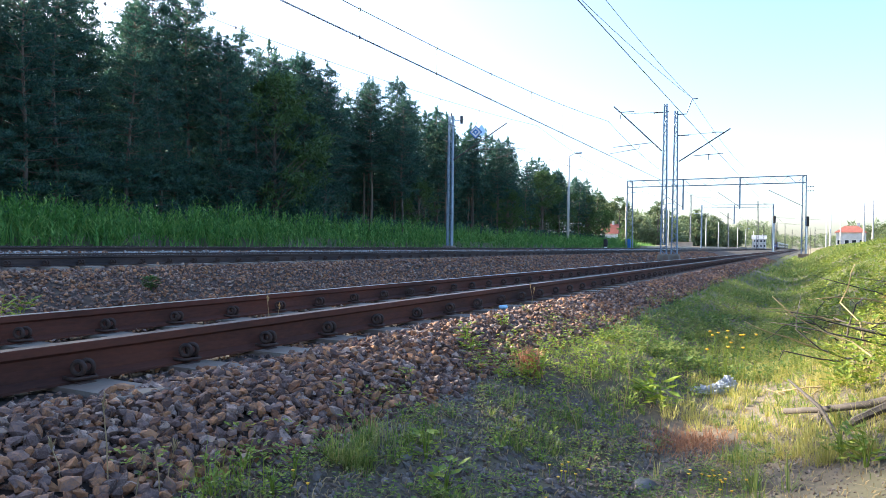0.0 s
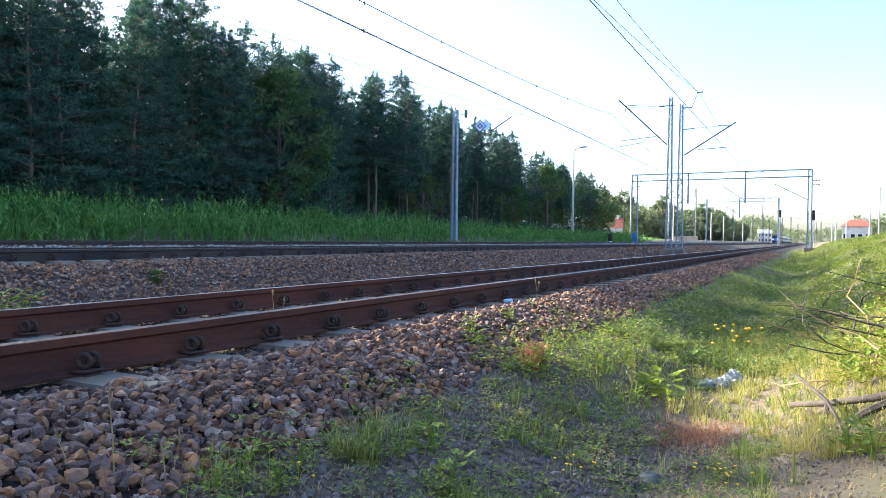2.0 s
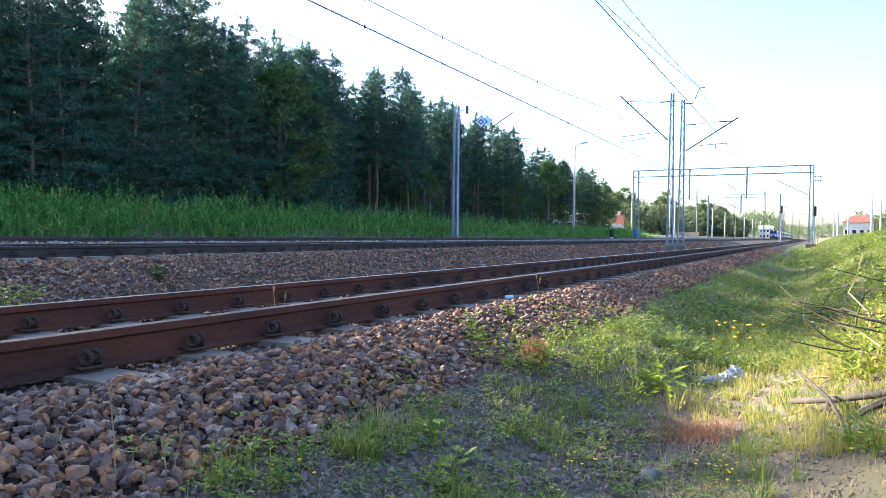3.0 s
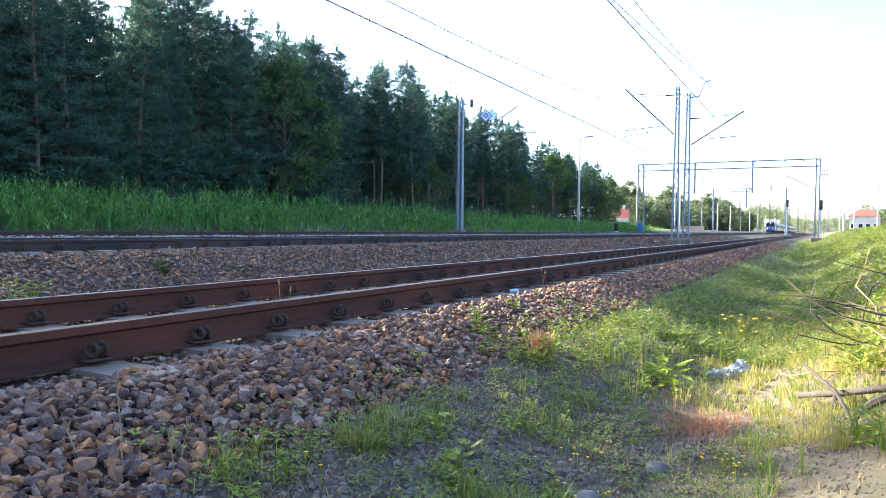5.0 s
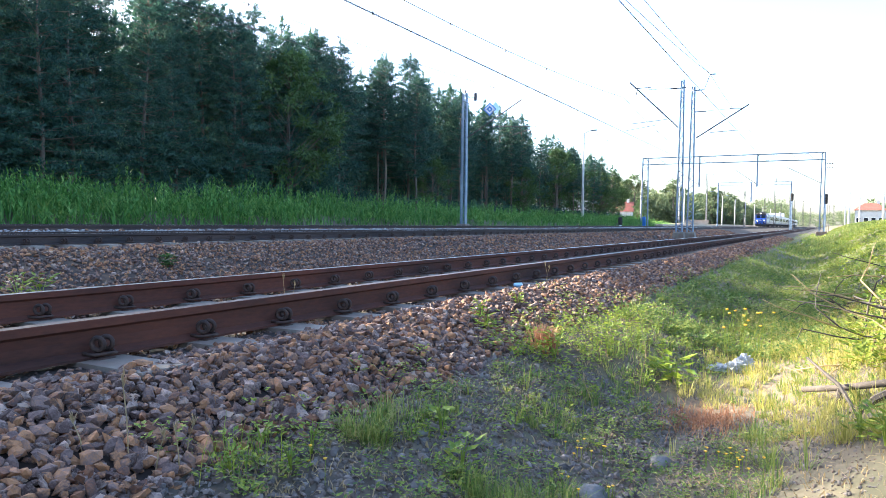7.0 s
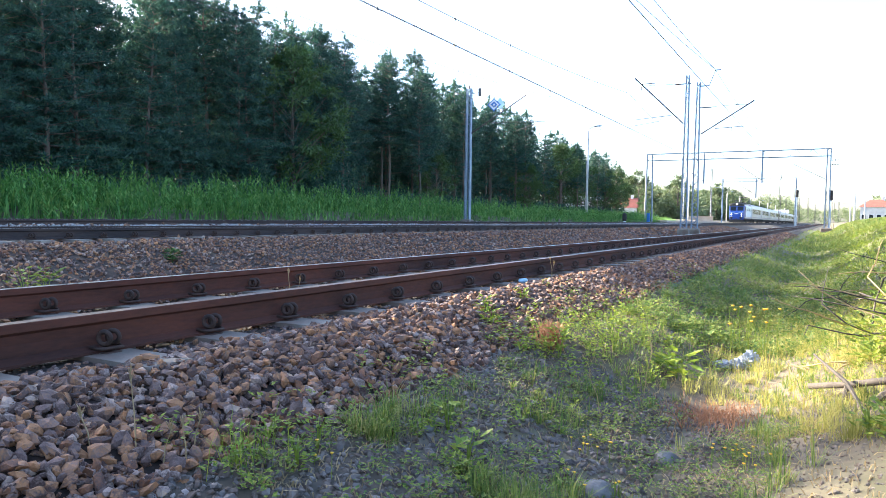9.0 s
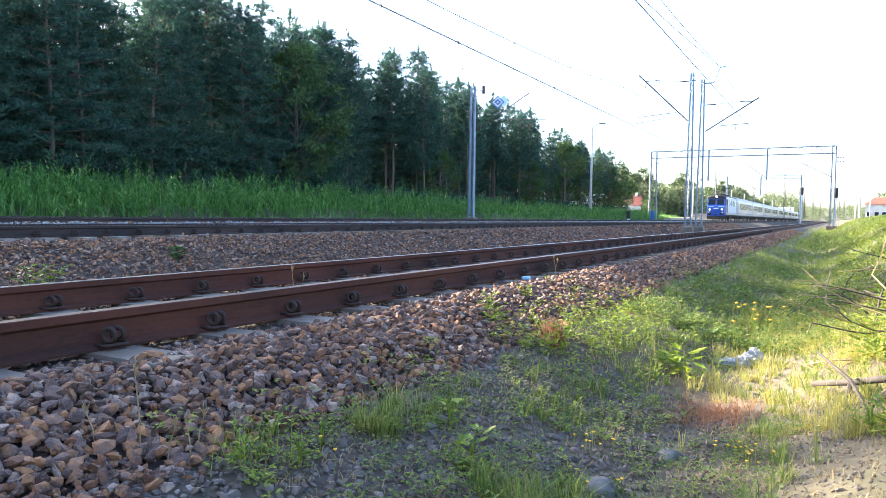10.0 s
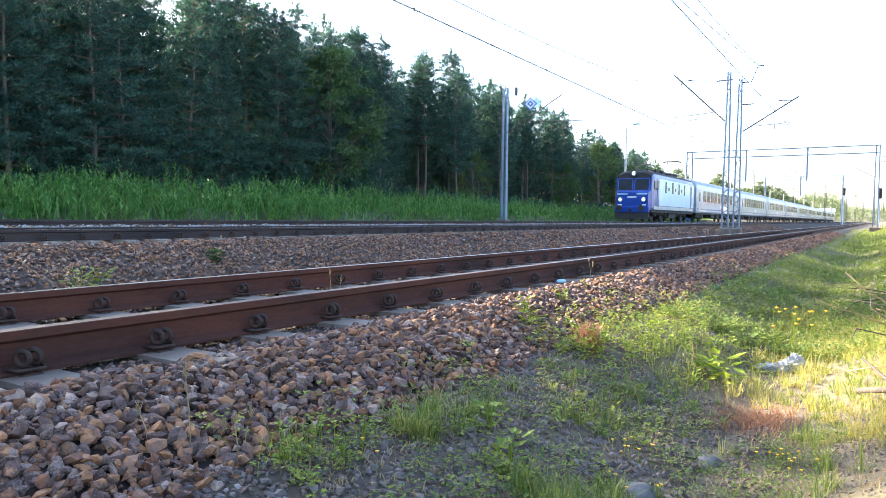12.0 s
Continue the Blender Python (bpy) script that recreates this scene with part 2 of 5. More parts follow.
# ---- ground and ballast: cross-sections over the distance from the nearest rail ----
ground_line = table([(-1500, 3), (-60, 1.2), (-30, 0.9), (-22, 0.75), (-19.5, 0.6), (-18, 0.1), (-17, -0.2), (-2.6, -0.65), (0.6, -0.4), (1.0, -0.335), (1.3, -0.41),
                     (1.8, -0.56), (2.3, -0.68), (2.7, -0.64), (3.2, -0.42), (3.7, -0.12), (4.4, 0.3), (5.4, 0.7), (7, 1.0), (12, 1.3), (60, 1.6), (1500, 3)])
ballast_line = table([(-17.4, -0.3), (-16.3, 0.02), (-15.9, 0.08), (-12.3, 0.10), (-11.7, 0.17), (-10.9, 0.17), (-10.2, 0.02), (-7.1, -0.02), (-6.7, -0.05), (-4.7, -0.5), (-4.0, -0.55),
                      (-3.3, -0.5), (-2.5, -0.24), (-2.2, -0.222), (-1.6, -0.218), (-1.15, -0.226), (-0.75, -0.236), (-0.35, -0.226), (0.0, -0.204), (0.12, -0.196), (0.34, -0.19), (0.44, -0.184), (0.58, -0.195), (0.78, -0.25), (1.15, -0.375), (1.4, -0.55)])


def ground_height(x, y):
    z = ground_line(x)
    if x > 0.9:
        near = min(1.0, max(0.0, (x - 0.9) / 0.8))
        z += near * (0.07 * noise.noise((x * 0.9, y * 0.5, 3)) + 0.03 * noise.noise((x * 3, y * 2.2, 8)))
    elif x < -17:
        z += 0.12 * noise.noise((x * 0.2, y * 0.12, 5))
    return z


def ballast_height(x, y):
    return ballast_line(x) + 0.025 * noise.noise((x * 2.1, y * 1.4, 1)) * (0.5 if -2.3 < x < 0.7 else 1)


def sheet(xs, ys, height):
    b = Build()
    b.v = [(x, y, height(x, y)) for y in ys for x in xs]
    n = len(xs)
    b.f = [(j * n + i, j * n + i + 1, (j + 1) * n + i + 1, (j + 1) * n + i) for j in range(len(ys) - 1) for i in range(n - 1)]
    b.m = [0] * len(b.f)
    return b


def steps(*spans):
    out = []
    for a0, a1, d in spans:
        k = max(1, round((a1 - a0) / d))
        out += [a0 + (a1 - a0) * i / k for i in range(k)]
    return out + [spans[-1][1]]


single("ground", sheet(steps((-1500, -60, 240), (-60, -16, 2), (-16, 0.6, 4), (0.6, 6, 0.12), (6, 12, 1), (12, 60, 8), (60, 1500, 240)),
                       steps((-60, -4, 4), (-4, 16, 0.16), (16, 60, 1), (60, 300, 10), (300, 2500, 200)), ground_height),
       SOIL, "sandy soil with patchy grass beside the railway", "ground", kind="structure", smooth=True)
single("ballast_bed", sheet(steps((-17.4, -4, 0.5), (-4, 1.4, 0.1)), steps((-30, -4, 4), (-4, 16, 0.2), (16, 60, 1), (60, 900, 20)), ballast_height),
       BED_GAP_SHADE, "bed of brown crushed stone under the three tracks, darkened as gap shade", "ballast", kind="structure", smooth=True)


# ---- tracks ----
def rail_profile():
    half = [(0.036, 0.0), (0.036, -0.035), (0.012, -0.05), (0.009, -0.09), (0.012, -0.14), (0.075, -0.16), (0.075, -0.172)]
    right = [(0.033, 0.003)] + half
    return right + [(-x, z) for x, z in reversed(right)]


def rail_build(y0, y1, step=12.0):
    prof = rail_profile()
    n = max(2, int((y1 - y0) / step))
    secs = [[(x, y0 + (y1 - y0) * i / n, z) for x, z in prof] for i in range(n + 1)]
    mats = [0] * len(prof)
    mats[len(prof) - 1] = 1          # running surface
    return Build().loft(secs, mats=mats)


def sleeper_build():
    b = Build()
    prof = [(-0.13, -0.20), (-0.115, 0.0), (0.115, 0.0), (0.13, -0.20)]
    secs = []
    for x, dz in ((-1.3, -0.03), (-1.27, 0.0), (-1.0, 0.0), (-0.5, 0.0), (-0.35, -0.035), (0.35, -0.035), (0.5, 0.0), (1.0, 0.0), (1.27, 0.0), (1.3, -0.03)):
        secs.append([(x, y * (0.97 if abs(x) > 1.28 else 1), z + (dz if z > -0.1 else 0)) for y, z in prof])
    return b.loft(secs)


def clip_build():
    b = Build()
    b.ring((0.085, -0.024, -0.104), (0.5, -1, 0), 0.029, 0.012)
    b.ring((0.078, 0.024, -0.104), (0.5, -1, 0), 0.029, 0.012)
    b.tube([(0.045, -0.07, -0.145), (0.10, -0.05, -0.15), (0.11, 0.05, -0.15), (0.045, 0.07, -0.145)], 0.009, 6)
    b.box(0.05, 0.12, -0.04, 0.04, -0.19, -0.168)
    return b


SLEEPER, CLIPS = sleeper_build().mesh("sleeper", CONCRETE), clip_build().mesh("rail_clip", CLIP, smooth=True)


def make_track(name, label, centre, top, cant, first, last_piece, clips_to, dark, last=900):
    t = thing(name, label, "railway track", pose(centre, 0, top), kind="structure")
    for side in (-1, 1):
        z = cant if side < 0 else 0
        part("rail", rail_build(-30, last), [RAIL_DARK if dark else RAIL, RAIL_WORN if side > 0 and not dark else RAIL_TOP], t, at=pose(side * 0.7525, 0, z))
    y, n = first, 0
    while y < last_piece:
        part("sleeper", SLEEPER, None, t, at=pose(0, y, cant / 2 - 0.174, 0, -math.degrees(cant / 1.505) * -1, random.uniform(-0.4, 0.4)))
        if y < clips_to:
            for side in (-1, 1):
                part("rail_clip", CLIPS, None, t, at=pose(side * 0.7525, y, cant if side < 0 else 0))
        y += 0.6
    far = Build()
    while y < 260:
        far.box(-1.3, 1.3, y - 0.12, y + 0.12, -0.38, -0.18)
        y += 0.6
    part("far_sleepers", far, CONCRETE, t, kind="stuff")
    return t


FIRST = 1.933
make_track("railway_track_near", "rusty rails on concrete sleepers with coiled clips", -0.7525, 0.0, -0.02, FIRST - 7 * 0.6, 110, 40, False)
make_track("railway_track_middle", "dark rails on concrete sleepers, raised on crushed stone", -8.65, 0.2, 0, 6.0 - 14 * 0.6, 90, 60, True)
make_track("railway_track_far", "polished rails on concrete sleepers below a grassy bank", -13.6, 0.285, 0, 5.7 - 14 * 0.6, 80, 0, True)


# ---- crushed stone ----
def stone_shapes(count):
    shapes = []
    for s in range(count):
        bm = bmesh.new()
        bmesh.ops.create_icosphere(bm, subdivisions=1, radius=1)
        sx, sy, sz = random.uniform(0.8, 1.45), random.uniform(0.55, 1.0), random.uniform(0.4, 0.75)
        for v in bm.verts:
            k = random.uniform(0.74, 1.24)
            v.co = Vector((v.co.x * sx * k, v.co.y * sy * k, v.co.z * sz * k))
        # two flat broken faces
        for _ in range(5):
            nrm = Vector((random.gauss(0, 1), random.gauss(0, 1), random.gauss(0, 1))).normalized()
            d = random.uniform(0.33, 0.6)
            for v in bm.verts:
                o = v.co.dot(nrm) - d
                if o > 0:
                    v.co -= nrm * o
        bm.verts.index_update()
        shapes.append((np.array([v.co[:] for v in bm.verts]), np.array([[v.index for v in f.verts] for f in bm.faces])))
        bm.free()
    return shapes


SHAPES = stone_shapes(40)


def heap(name, label, areas, height, lift=0.3, mat=None):
    """Stones strewn over areas (x0, x1, y0, y1, count, smallest, largest), one mesh."""
    vs, fs, k = [], [], 0
    for x0, x1, y0, y1, count, s0, s1 in areas:
        for _ in range(count):
            x, y = random.uniform(x0, x1), random.uniform(y0, y1)
            v, f = random.choice(SHAPES)
            s = s0 + (s1 - s0) * random.random() ** 1.6
            m = np.array(Euler((random.gauss(0, 0.5), random.gauss(0, 0.5), random.uniform(0, 6.28))).to_matrix())
            z = height(x, y)
            if z is None:
                continue
            vs.append(v @ m.T * s + (x, y, z + s * random.uniform(-0.1, lift)))
            fs.append(f + k)
            k += len(v)
    me = bpy.data.meshes.new(name)
    me.from_pydata(np.concatenate(vs).tolist(), [], np.concatenate(fs).tolist())
    me.materials.append(mat or STONE)
    return tagged(new(name, me), label, "ballast", kind="stuff")


def between(x, y):
    """Stone surface of the nearest track, low on the sleepers' tops."""
    if -2.1 < x < 0.6:
        u = ((y - FIRST) / 0.6) % 1.0
        if min(u, 1 - u) < 0.215 + 0.03 * noise.noise((x * 4, y * 4, 2)) and -2.0 < x < 0.34 + 0.12 * noise.noise((y * 3, 0, 0)):
            return None
        if min(abs(x), abs(x + 1.505)) < 0.11:
            return -0.205
        return ballast_height(x, y)
    return ballast_height(x, y)


heap("crushed_stone_near", "loose brown and grey crushed stone on the embankment", [
    (0.34, 1.26, -0.2, 4.2, 6600, 0.021, 0.043), (0.34, 1.3, -0.2, 4.2, 2600, 0.012, 0.024), (0.34, 1.2, 4.2, 9, 7500, 0.020, 0.042), (0.42, 1.15, 9, 20, 6000, 0.025, 0.046), (0.42, 1.3, 20, 50, 5500, 0.036, 0.06)], between, lift=0.8)
heap("crushed_stone_between_sleepers", "dark rust-stained crushed stone between the sleepers", [
    (-2.3, 0.45, -0.5, 9, 13000, 0.014, 0.028), (-2.3, 0.45, 9, 18, 6000, 0.018, 0.032), (-2.3, 0.5, 18, 40, 5000, 0.024, 0.04)], between, lift=0.35)
heap("crushed_stone_far", "brown crushed stone between the tracks", [
    (-7.3, -3.8, 1, 14, 12000, 0.026, 0.05), (-7.3, -3.4, 14, 35, 8500, 0.042, 0.066), (-7.3, -3.2, 35, 80, 3000, 0.07, 0.11),
    (-12.8, -7.0, 4, 45, 3000, 0.035, 0.06)], ballast_height, lift=0.7)
heap("pale_stone_ridge", "pale grey crushed stone heaped between the far tracks", [(-12.2, -10.4, 3, 40, 4200, 0.025, 0.05), (-12.2, -10.4, 40, 90, 1500, 0.05, 0.08)], ballast_height, mat=PALE_STONE)
heap("scattered_gravel", "small grey gravel strewn over the soil of the ditch", [
    (1.1, 2.5, 1.2, 4.4, 9000, 0.006, 0.022), (1.15, 2.3, 1.2, 4.4, 1300, 0.014, 0.034), (1.0, 2.3, 4.4, 14, 1200, 0.012, 0.03), (2.4, 3.8, 2.0, 4.2, 5500, 0.003, 0.013)], ground_height, mat=GRAVEL)


# ---- train ----
def wheelset(parent, y, r, name="wheel"):
    for sx in (-0.76, 0.76):
        b = Build()
        b.tube([(sx - 0.07, y, r), (sx + 0.07, y, r)], r, 20)
        b.tube([(sx - 0.1, y, r), (sx + 0.1, y, r)], r * 0.35, 10)
        part(name, b, UNDER, parent, smooth=False)


def bogie(parent, y, base, r):
    b = Build()
    for sx in (-1.05, 1.05):
        b.box(sx - 0.07, sx + 0.07, y - base / 2 - 0.5, y + base / 2 + 0.5, r * 0.95, r * 0.95 + 0.28, bevel=0.03)
        for yy in (y - base / 2, y + base / 2):
            b.box(sx - 0.12, sx + 0.12, yy - 0.18, yy + 0.18, r * 0.7, r * 1.25, bevel=0.03)
            b.tube([(sx, yy - 0.35, r * 0.8), (sx, yy - 0.35, r * 1.3)], 0.1, 8)
            b.tube([(sx, yy + 0.35, r * 0.8), (sx, yy + 0.35, r * 1.3)], 0.1, 8)
        b.tube([(sx, y, r * 0.7), (sx, y, r * 1.4)], 0.16, 8)
    b.box(-1.0, 1.0, y - 0.25, y + 0.25, r * 0.9, r * 0.9 + 0.3)
    bg = part("bogie", b, UNDER, parent)
    wheelset(bg, y - base / 2, r)
    wheelset(bg, y + base / 2, r)
    return bg


def body_section(y, half, z0, z1, crown, dx=0.0, n=5):
    """Rounded cross-section of a vehicle: floor, upright sides, arched roof."""
    pts = [(-half + 0.06 + dx, y, z0), (-half + dx, y, z0 + 0.12), (-half + dx, y, z1)]
    for i in range(1, n * 2):
        q = math.pi * i / (n * 2)
        pts.append((-(half - dx) * math.cos(q), y, z1 + crown * math.sin(q) ** 0.75))
    return pts + [(half - dx, y, z1), (half - dx, y, z0 + 0.12), (half - 0.06 - dx, y, z0)]


def raised(t, k, floor=1.25):
    """Stretch a vehicle's body upwards above its floor."""
    for ob in t.children_recursive:
        for v in ob.data.vertices:
            if v.co.z > floor:
                v.co.z = floor + (v.co.z - floor) * k
    return t


def make_locomotive(at):
    """Front at y = 0 of its own space, heading towards -y."""
    t = thing("locomotive", "dark blue electric locomotive with pale blue sides and lit headlights", "locomotive", at)
    L, h = 15.3, 1.49
    b = Build()
    secs = []
    for y, half, z1, cr, z0 in ((0.42, 1.40, 2.55, 0.25, 0.95), (0.55, 1.44, 3.05, 0.45, 0.95), (0.95, 1.48, 3.15, 0.52, 0.95), (1.6, h, 3.15, 0.55, 0.95), (L - 1.6, h, 3.15, 0.55, 0.95),
                                (L - 0.95, 1.48, 3.15, 0.52, 0.95), (L - 0.55, 1.44, 3.05, 0.45, 0.95), (L - 0.42, 1.40, 2.55, 0.25, 0.95)):
        secs.append(body_section(y, half, z0, z1, cr))
    n = len(secs[0])
    part("body", b.loft(secs, mats=[1 if 2 < j < n - 4 else 0 for j in range(n)]), [LOCO_BLUE, UNDER], t, "dark blue body with a dark roof")
    for s0, s1 in ((0.02, 0.5), (L - 0.5, L - 0.02)):
        front = Build()
        w0, w1 = (1.28, 1.41) if s0 < 1 else (1.41, 1.28)
        front.loft([[(-w0, s0, 1.0), (-w0, s0, 2.1), (-w0 + 0.1, s0 + (0.12 if s0 < 1 else -0.0), 2.2), (w0 - 0.1, s0 + (0.12 if s0 < 1 else 0), 2.2), (w0, s0, 2.1), (w0, s0, 1.0)],
                    [(-w1, s1, 0.95), (-w1, s1, 2.3), (-w1 + 0.1, s1, 2.45), (w1 - 0.1, s1, 2.45), (w1, s1, 2.3), (w1, s1, 0.95)]])
        part("nose", front, LOCO_BLUE, t)
    # windscreens, leaning back
    for sx in (-1, 1):
        x0, x1 = sorted((sx * 0.09, sx * 1.24))
        w = Build().loft([[(x0, 0.30, 2.28), (x1, 0.30, 2.28), (x1, 0.44, 2.30), (x0, 0.44, 2.30)],
                          [(x0, 0.44, 3.06), (x1 - sx * 0.05 if sx > 0 else x1, 0.44, 3.06), (x1, 0.62, 3.06), (x0, 0.62, 3.06)]])
        win = part("windscreen", w, GLASS, t)
        fr = Build()
        for p, q in (((x0, 0.285, 2.27), (x1, 0.285, 2.27)), ((x0, 0.43, 3.07), (x1, 0.43, 3.07)), ((x0, 0.285, 2.27), (x0, 0.43, 3.07)), ((x1, 0.285, 2.27), (x1, 0.43, 3.07))):
            fr.tube([p, q], 0.035, 6)
        part("window_frame", fr, LOCO_BLUE, win)
        lampb = Build().tube([(sx * 0.93, -0.06, 1.68), (sx * 0.93, 0.06, 1.68)], 0.19, 16)
        hl = part("headlight", lampb, STEEL, t)
        part("lens", Build().tube([(sx * 0.93, -0.075, 1.68), (sx * 0.93, -0.055, 1.68)], 0.09, 16), HEADLIGHT, hl)
        part("marker_light", Build().box(sx * 0.98 - 0.16, sx * 0.98 + 0.16, -0.02, 0.03, 1.27, 1.36, bevel=0.01), WHITE, t)
        part("number_stripe", Build().box(sx * 0.78 - 0.42, sx * 0.78 + 0.42, -0.006, 0.03, 2.0, 2.08), LOCO_PALE, t)
        bf = Build().tube([(sx * 0.875, -0.45, 1.06), (sx * 0.875, 0.1, 1.06)], 0.09, 10)
        bf.tube([(sx * 0.875, -0.5, 1.06), (sx * 0.875, -0.45, 1.06)], 0.24, 14)
        part("buffer", bf, UNDER, t)
    top = Build().tube([(0, 0.30, 3.42), (0, 0.55, 3.42)], 0.16, 12)
    hl = part("top_headlight", top, STEEL, t)
    part("lens", Build().tube([(0, 0.28, 3.42), (0, 0.302, 3.42)], 0.1, 12), HEADLIGHT, hl)
    part("front_badge", Build().box(-0.36, 0.36, -0.008, 0.02, 1.78, 1.88, bevel=0.006), WHITE, t)
    part("buffer_beam", Build().box(-1.35, 1.35, -0.02, 0.25, 0.72, 1.22, bevel=0.03), LOCO_BLUE, t)
    plough = Build().loft([[(-1.3, -0.1, 0.18), (1.3, -0.1, 0.18), (1.3, 0.1, 0.18), (-1.3, 0.1, 0.18)], [(-1.35, 0.05, 0.75), (1.35, 0.05, 0.75), (1.35, 0.3, 0.75), (-1.35, 0.3, 0.75)]])
    part("snow_plough", plough, UNDER, t)
    part("coupler", Build().tube([(0, -0.4, 0.95), (0, 0.1, 1.0)], 0.07, 8).box(-0.1, 0.1, -0.42, -0.32, 0.6, 1.0, bevel=0.02), UNDER, t)
    for sx in (-1, 1):
        x = sx * h
        a0, a1 = sorted((x - sx * 0.01, x + sx * 0.012))
        part("side_panel", Build().box(a0, a1, 2.3, L - 0.7, 1.3, 3.12, bevel=0.004), LOCO_PALE, t, "pale blue side panel")
        part("lower_stripe", Build().box(a0, a1, 0.95, L - 0.95, 0.98, 1.26, bevel=0.004), COACH, t)
        g0, g1 = sorted((x, x + sx * 0.03))
        for yd in (1.75, L - 2.2):
            d = part("cab_door", Build().box(g0, g1 - 0.008 * sx if sx > 0 else g1, yd, yd + 0.62, 1.2, 3.1, bevel=0.01), LOCO_BLUE, t)
            part("door_window", Build().box(*sorted((x + sx * 0.02, x + sx * 0.036)), yd + 0.12, yd + 0.5, 2.35, 2.95, bevel=0.008), GLASS, d)
            part("handrail", Build().tube([(x + sx * 0.07, yd - 0.1, 1.2), (x + sx * 0.07, yd - 0.1, 2.5)], 0.018, 6), STEEL, d)
        part("cab_window", Build().box(*sorted((x + sx * 0.004, x + sx * 0.02)), 0.95, 1.6, 2.35, 2.95, bevel=0.008), GLASS, t)
        for yw in (4.2, 6.4, 8.6, 10.6):
            part("side_window", Build().box(g0, g1, yw, yw + 0.42, 2.2, 3.0, bevel=0.03), GLASS, t)
        for yw in (5.2, 7.4, 9.6):
            part("grille", Build().box(g0, g1, yw, yw + 0.3, 2.4, 2.62, bevel=0.005), UNDER, t)
    part("frame_skirt", Build().box(-1.4, 1.4, 0.5, L - 0.5, 0.72, 0.97, bevel=0.02), UNDER, t)
    part("equipment_box", Build().box(-1.25, 1.25, 6.5, 8.8, 0.3, 0.75, bevel=0.04), UNDER, t)
    bogie(t, 4.15, 3.05, 0.62)
    bogie(t, L - 4.15, 3.05, 0.62)
    for yy in (4.2, 6.2, 9.0, 10.2):
        part("roof_box", Build().box(-0.7, 0.7, yy, yy + 1.0, 3.6, 3.86, bevel=0.05), UNDER, t)
    # pantographs: rear one raised, front one folded
    p = Build()
    for sx in (-0.5, 0.5):
        p.tube([(sx, 11.6, 3.9), (sx * 0.9, 12.9, 4.35), (sx * 0.8, 11.9, 4.85)], 0.045, 6)
    p.tube([(-0.85, 11.9, 4.83), (-0.6, 11.9, 4.92), (0.6, 11.9, 4.92), (0.85, 11.9, 4.83)], 0.055, 6)
    p.tube([(-0.85, 12.2, 4.83), (-0.6, 12.2, 4.92), (0.6, 12.2, 4.92), (0.85, 12.2, 4.83)], 0.035, 6)
    p.box(-0.6, 0.6, 11.2, 12.9, 3.8, 3.9)
    part("pantograph", p, STEEL_DARK, t)
    p = Build()
    for sx in (-0.5, 0.5):
        p.tube([(sx, 2.3, 3.85), (sx * 0.9, 4.0, 3.98), (sx * 0.8, 2.6, 4.08)], 0.03, 6)
    p.tube([(-0.85, 2.6, 4.05), (-0.6, 2.6, 4.13), (0.6, 2.6, 4.13), (0.85, 2.6, 4.05)], 0.035, 6)
    p.box(-0.6, 0.6, 2.2, 4.0, 3.62, 3.74)
    part("pantograph", p, STEEL_DARK, t, "folded pantograph")
    return raised(t, 1.19)


def make_coach(at):
    t = thing("passenger_coach", "light grey passenger coach with dark windows and ribbed roof", "railway coach", at, "coaches of the train")
    L, h = 24.5, 1.43
    secs = [body_section(y, w, 0.9, z, c) for y, w, z, c in ((0.0, h - 0.05, 2.95, 0.85), (0.2, h, 3.0, 0.92), (L - 0.2, h, 3.0, 0.92), (L, h - 0.05, 2.95, 0.85))]
    n = len(secs[0])
    mats = [0] * n
    for j in range(2, n - 4):
        mats[j] = 1
    part("body", Build().loft(secs, mats=mats), [COACH, ROOF], t)
    rib = Build()
    for k in range(24):
        y = 0.6 + k
        rib.tube([(-1.2, y, 3.52), (-0.7, y, 3.80), (0, y, 3.93), (0.7, y, 3.80), (1.2, y, 3.52)], 0.02, 4)
    part("roof_ribs", rib, ROOF, t)
    for y in (-0.45, L - 0.02):
        part("gangway", Build().box(-0.75, 0.75, y, y + 0.47, 0.95, 3.2, bevel=0.06), UNDER, t)
    for sx in (-1, 1):
        x = sx * h
        for k in range(10):
            y = 3.05 + k * 1.87
            w = part("window", Build().box(*sorted((x - sx * 0.01, x + sx * 0.02)), y, y + 1.25, 1.95, 2.9, bevel=0.008), GLASS, t)
            part("window_bar", Build().box(*sorted((x + sx * 0.012, x + sx * 0.03)), y, y + 1.25, 2.55, 2.6), STEEL, w)
        for y in (0.9, L - 1.75):
            d = part("door", Build().box(*sorted((x - sx * 0.01, x + sx * 0.015)), y, y + 0.85, 0.95, 3.0, bevel=0.006), COACH, t)
            part("door_window", Build().box(*sorted((x, x + sx * 0.025)), y + 0.2, y + 0.65, 1.95, 2.75, bevel=0.006), GLASS, d)
        part("stripe", Build().box(*sorted((x - sx * 0.01, x + sx * 0.008)), 0.3, L - 0.3, 1.2, 1.32), LOCO_BLUE, t)
        part("destination_board", Build().box(*sorted((x, x + sx * 0.02)), 12.0, 13.1, 1.45, 1.7), WHITE, t)
    un = Build().box(-1.3, 1.3, 0.3, L - 0.3, 0.75, 0.92)
    for y in (8.2, 11.0, 14.0):
        un.box(-1.2, 1.2, y, y + 1.8, 0.35, 0.78, bevel=0.03)
    part("underframe", un, UNDER, t)
    bogie(t, 2.9, 2.5, 0.46)
    bogie(t, L - 2.9, 2.5, 0.46)
    return raised(t, 1.14)


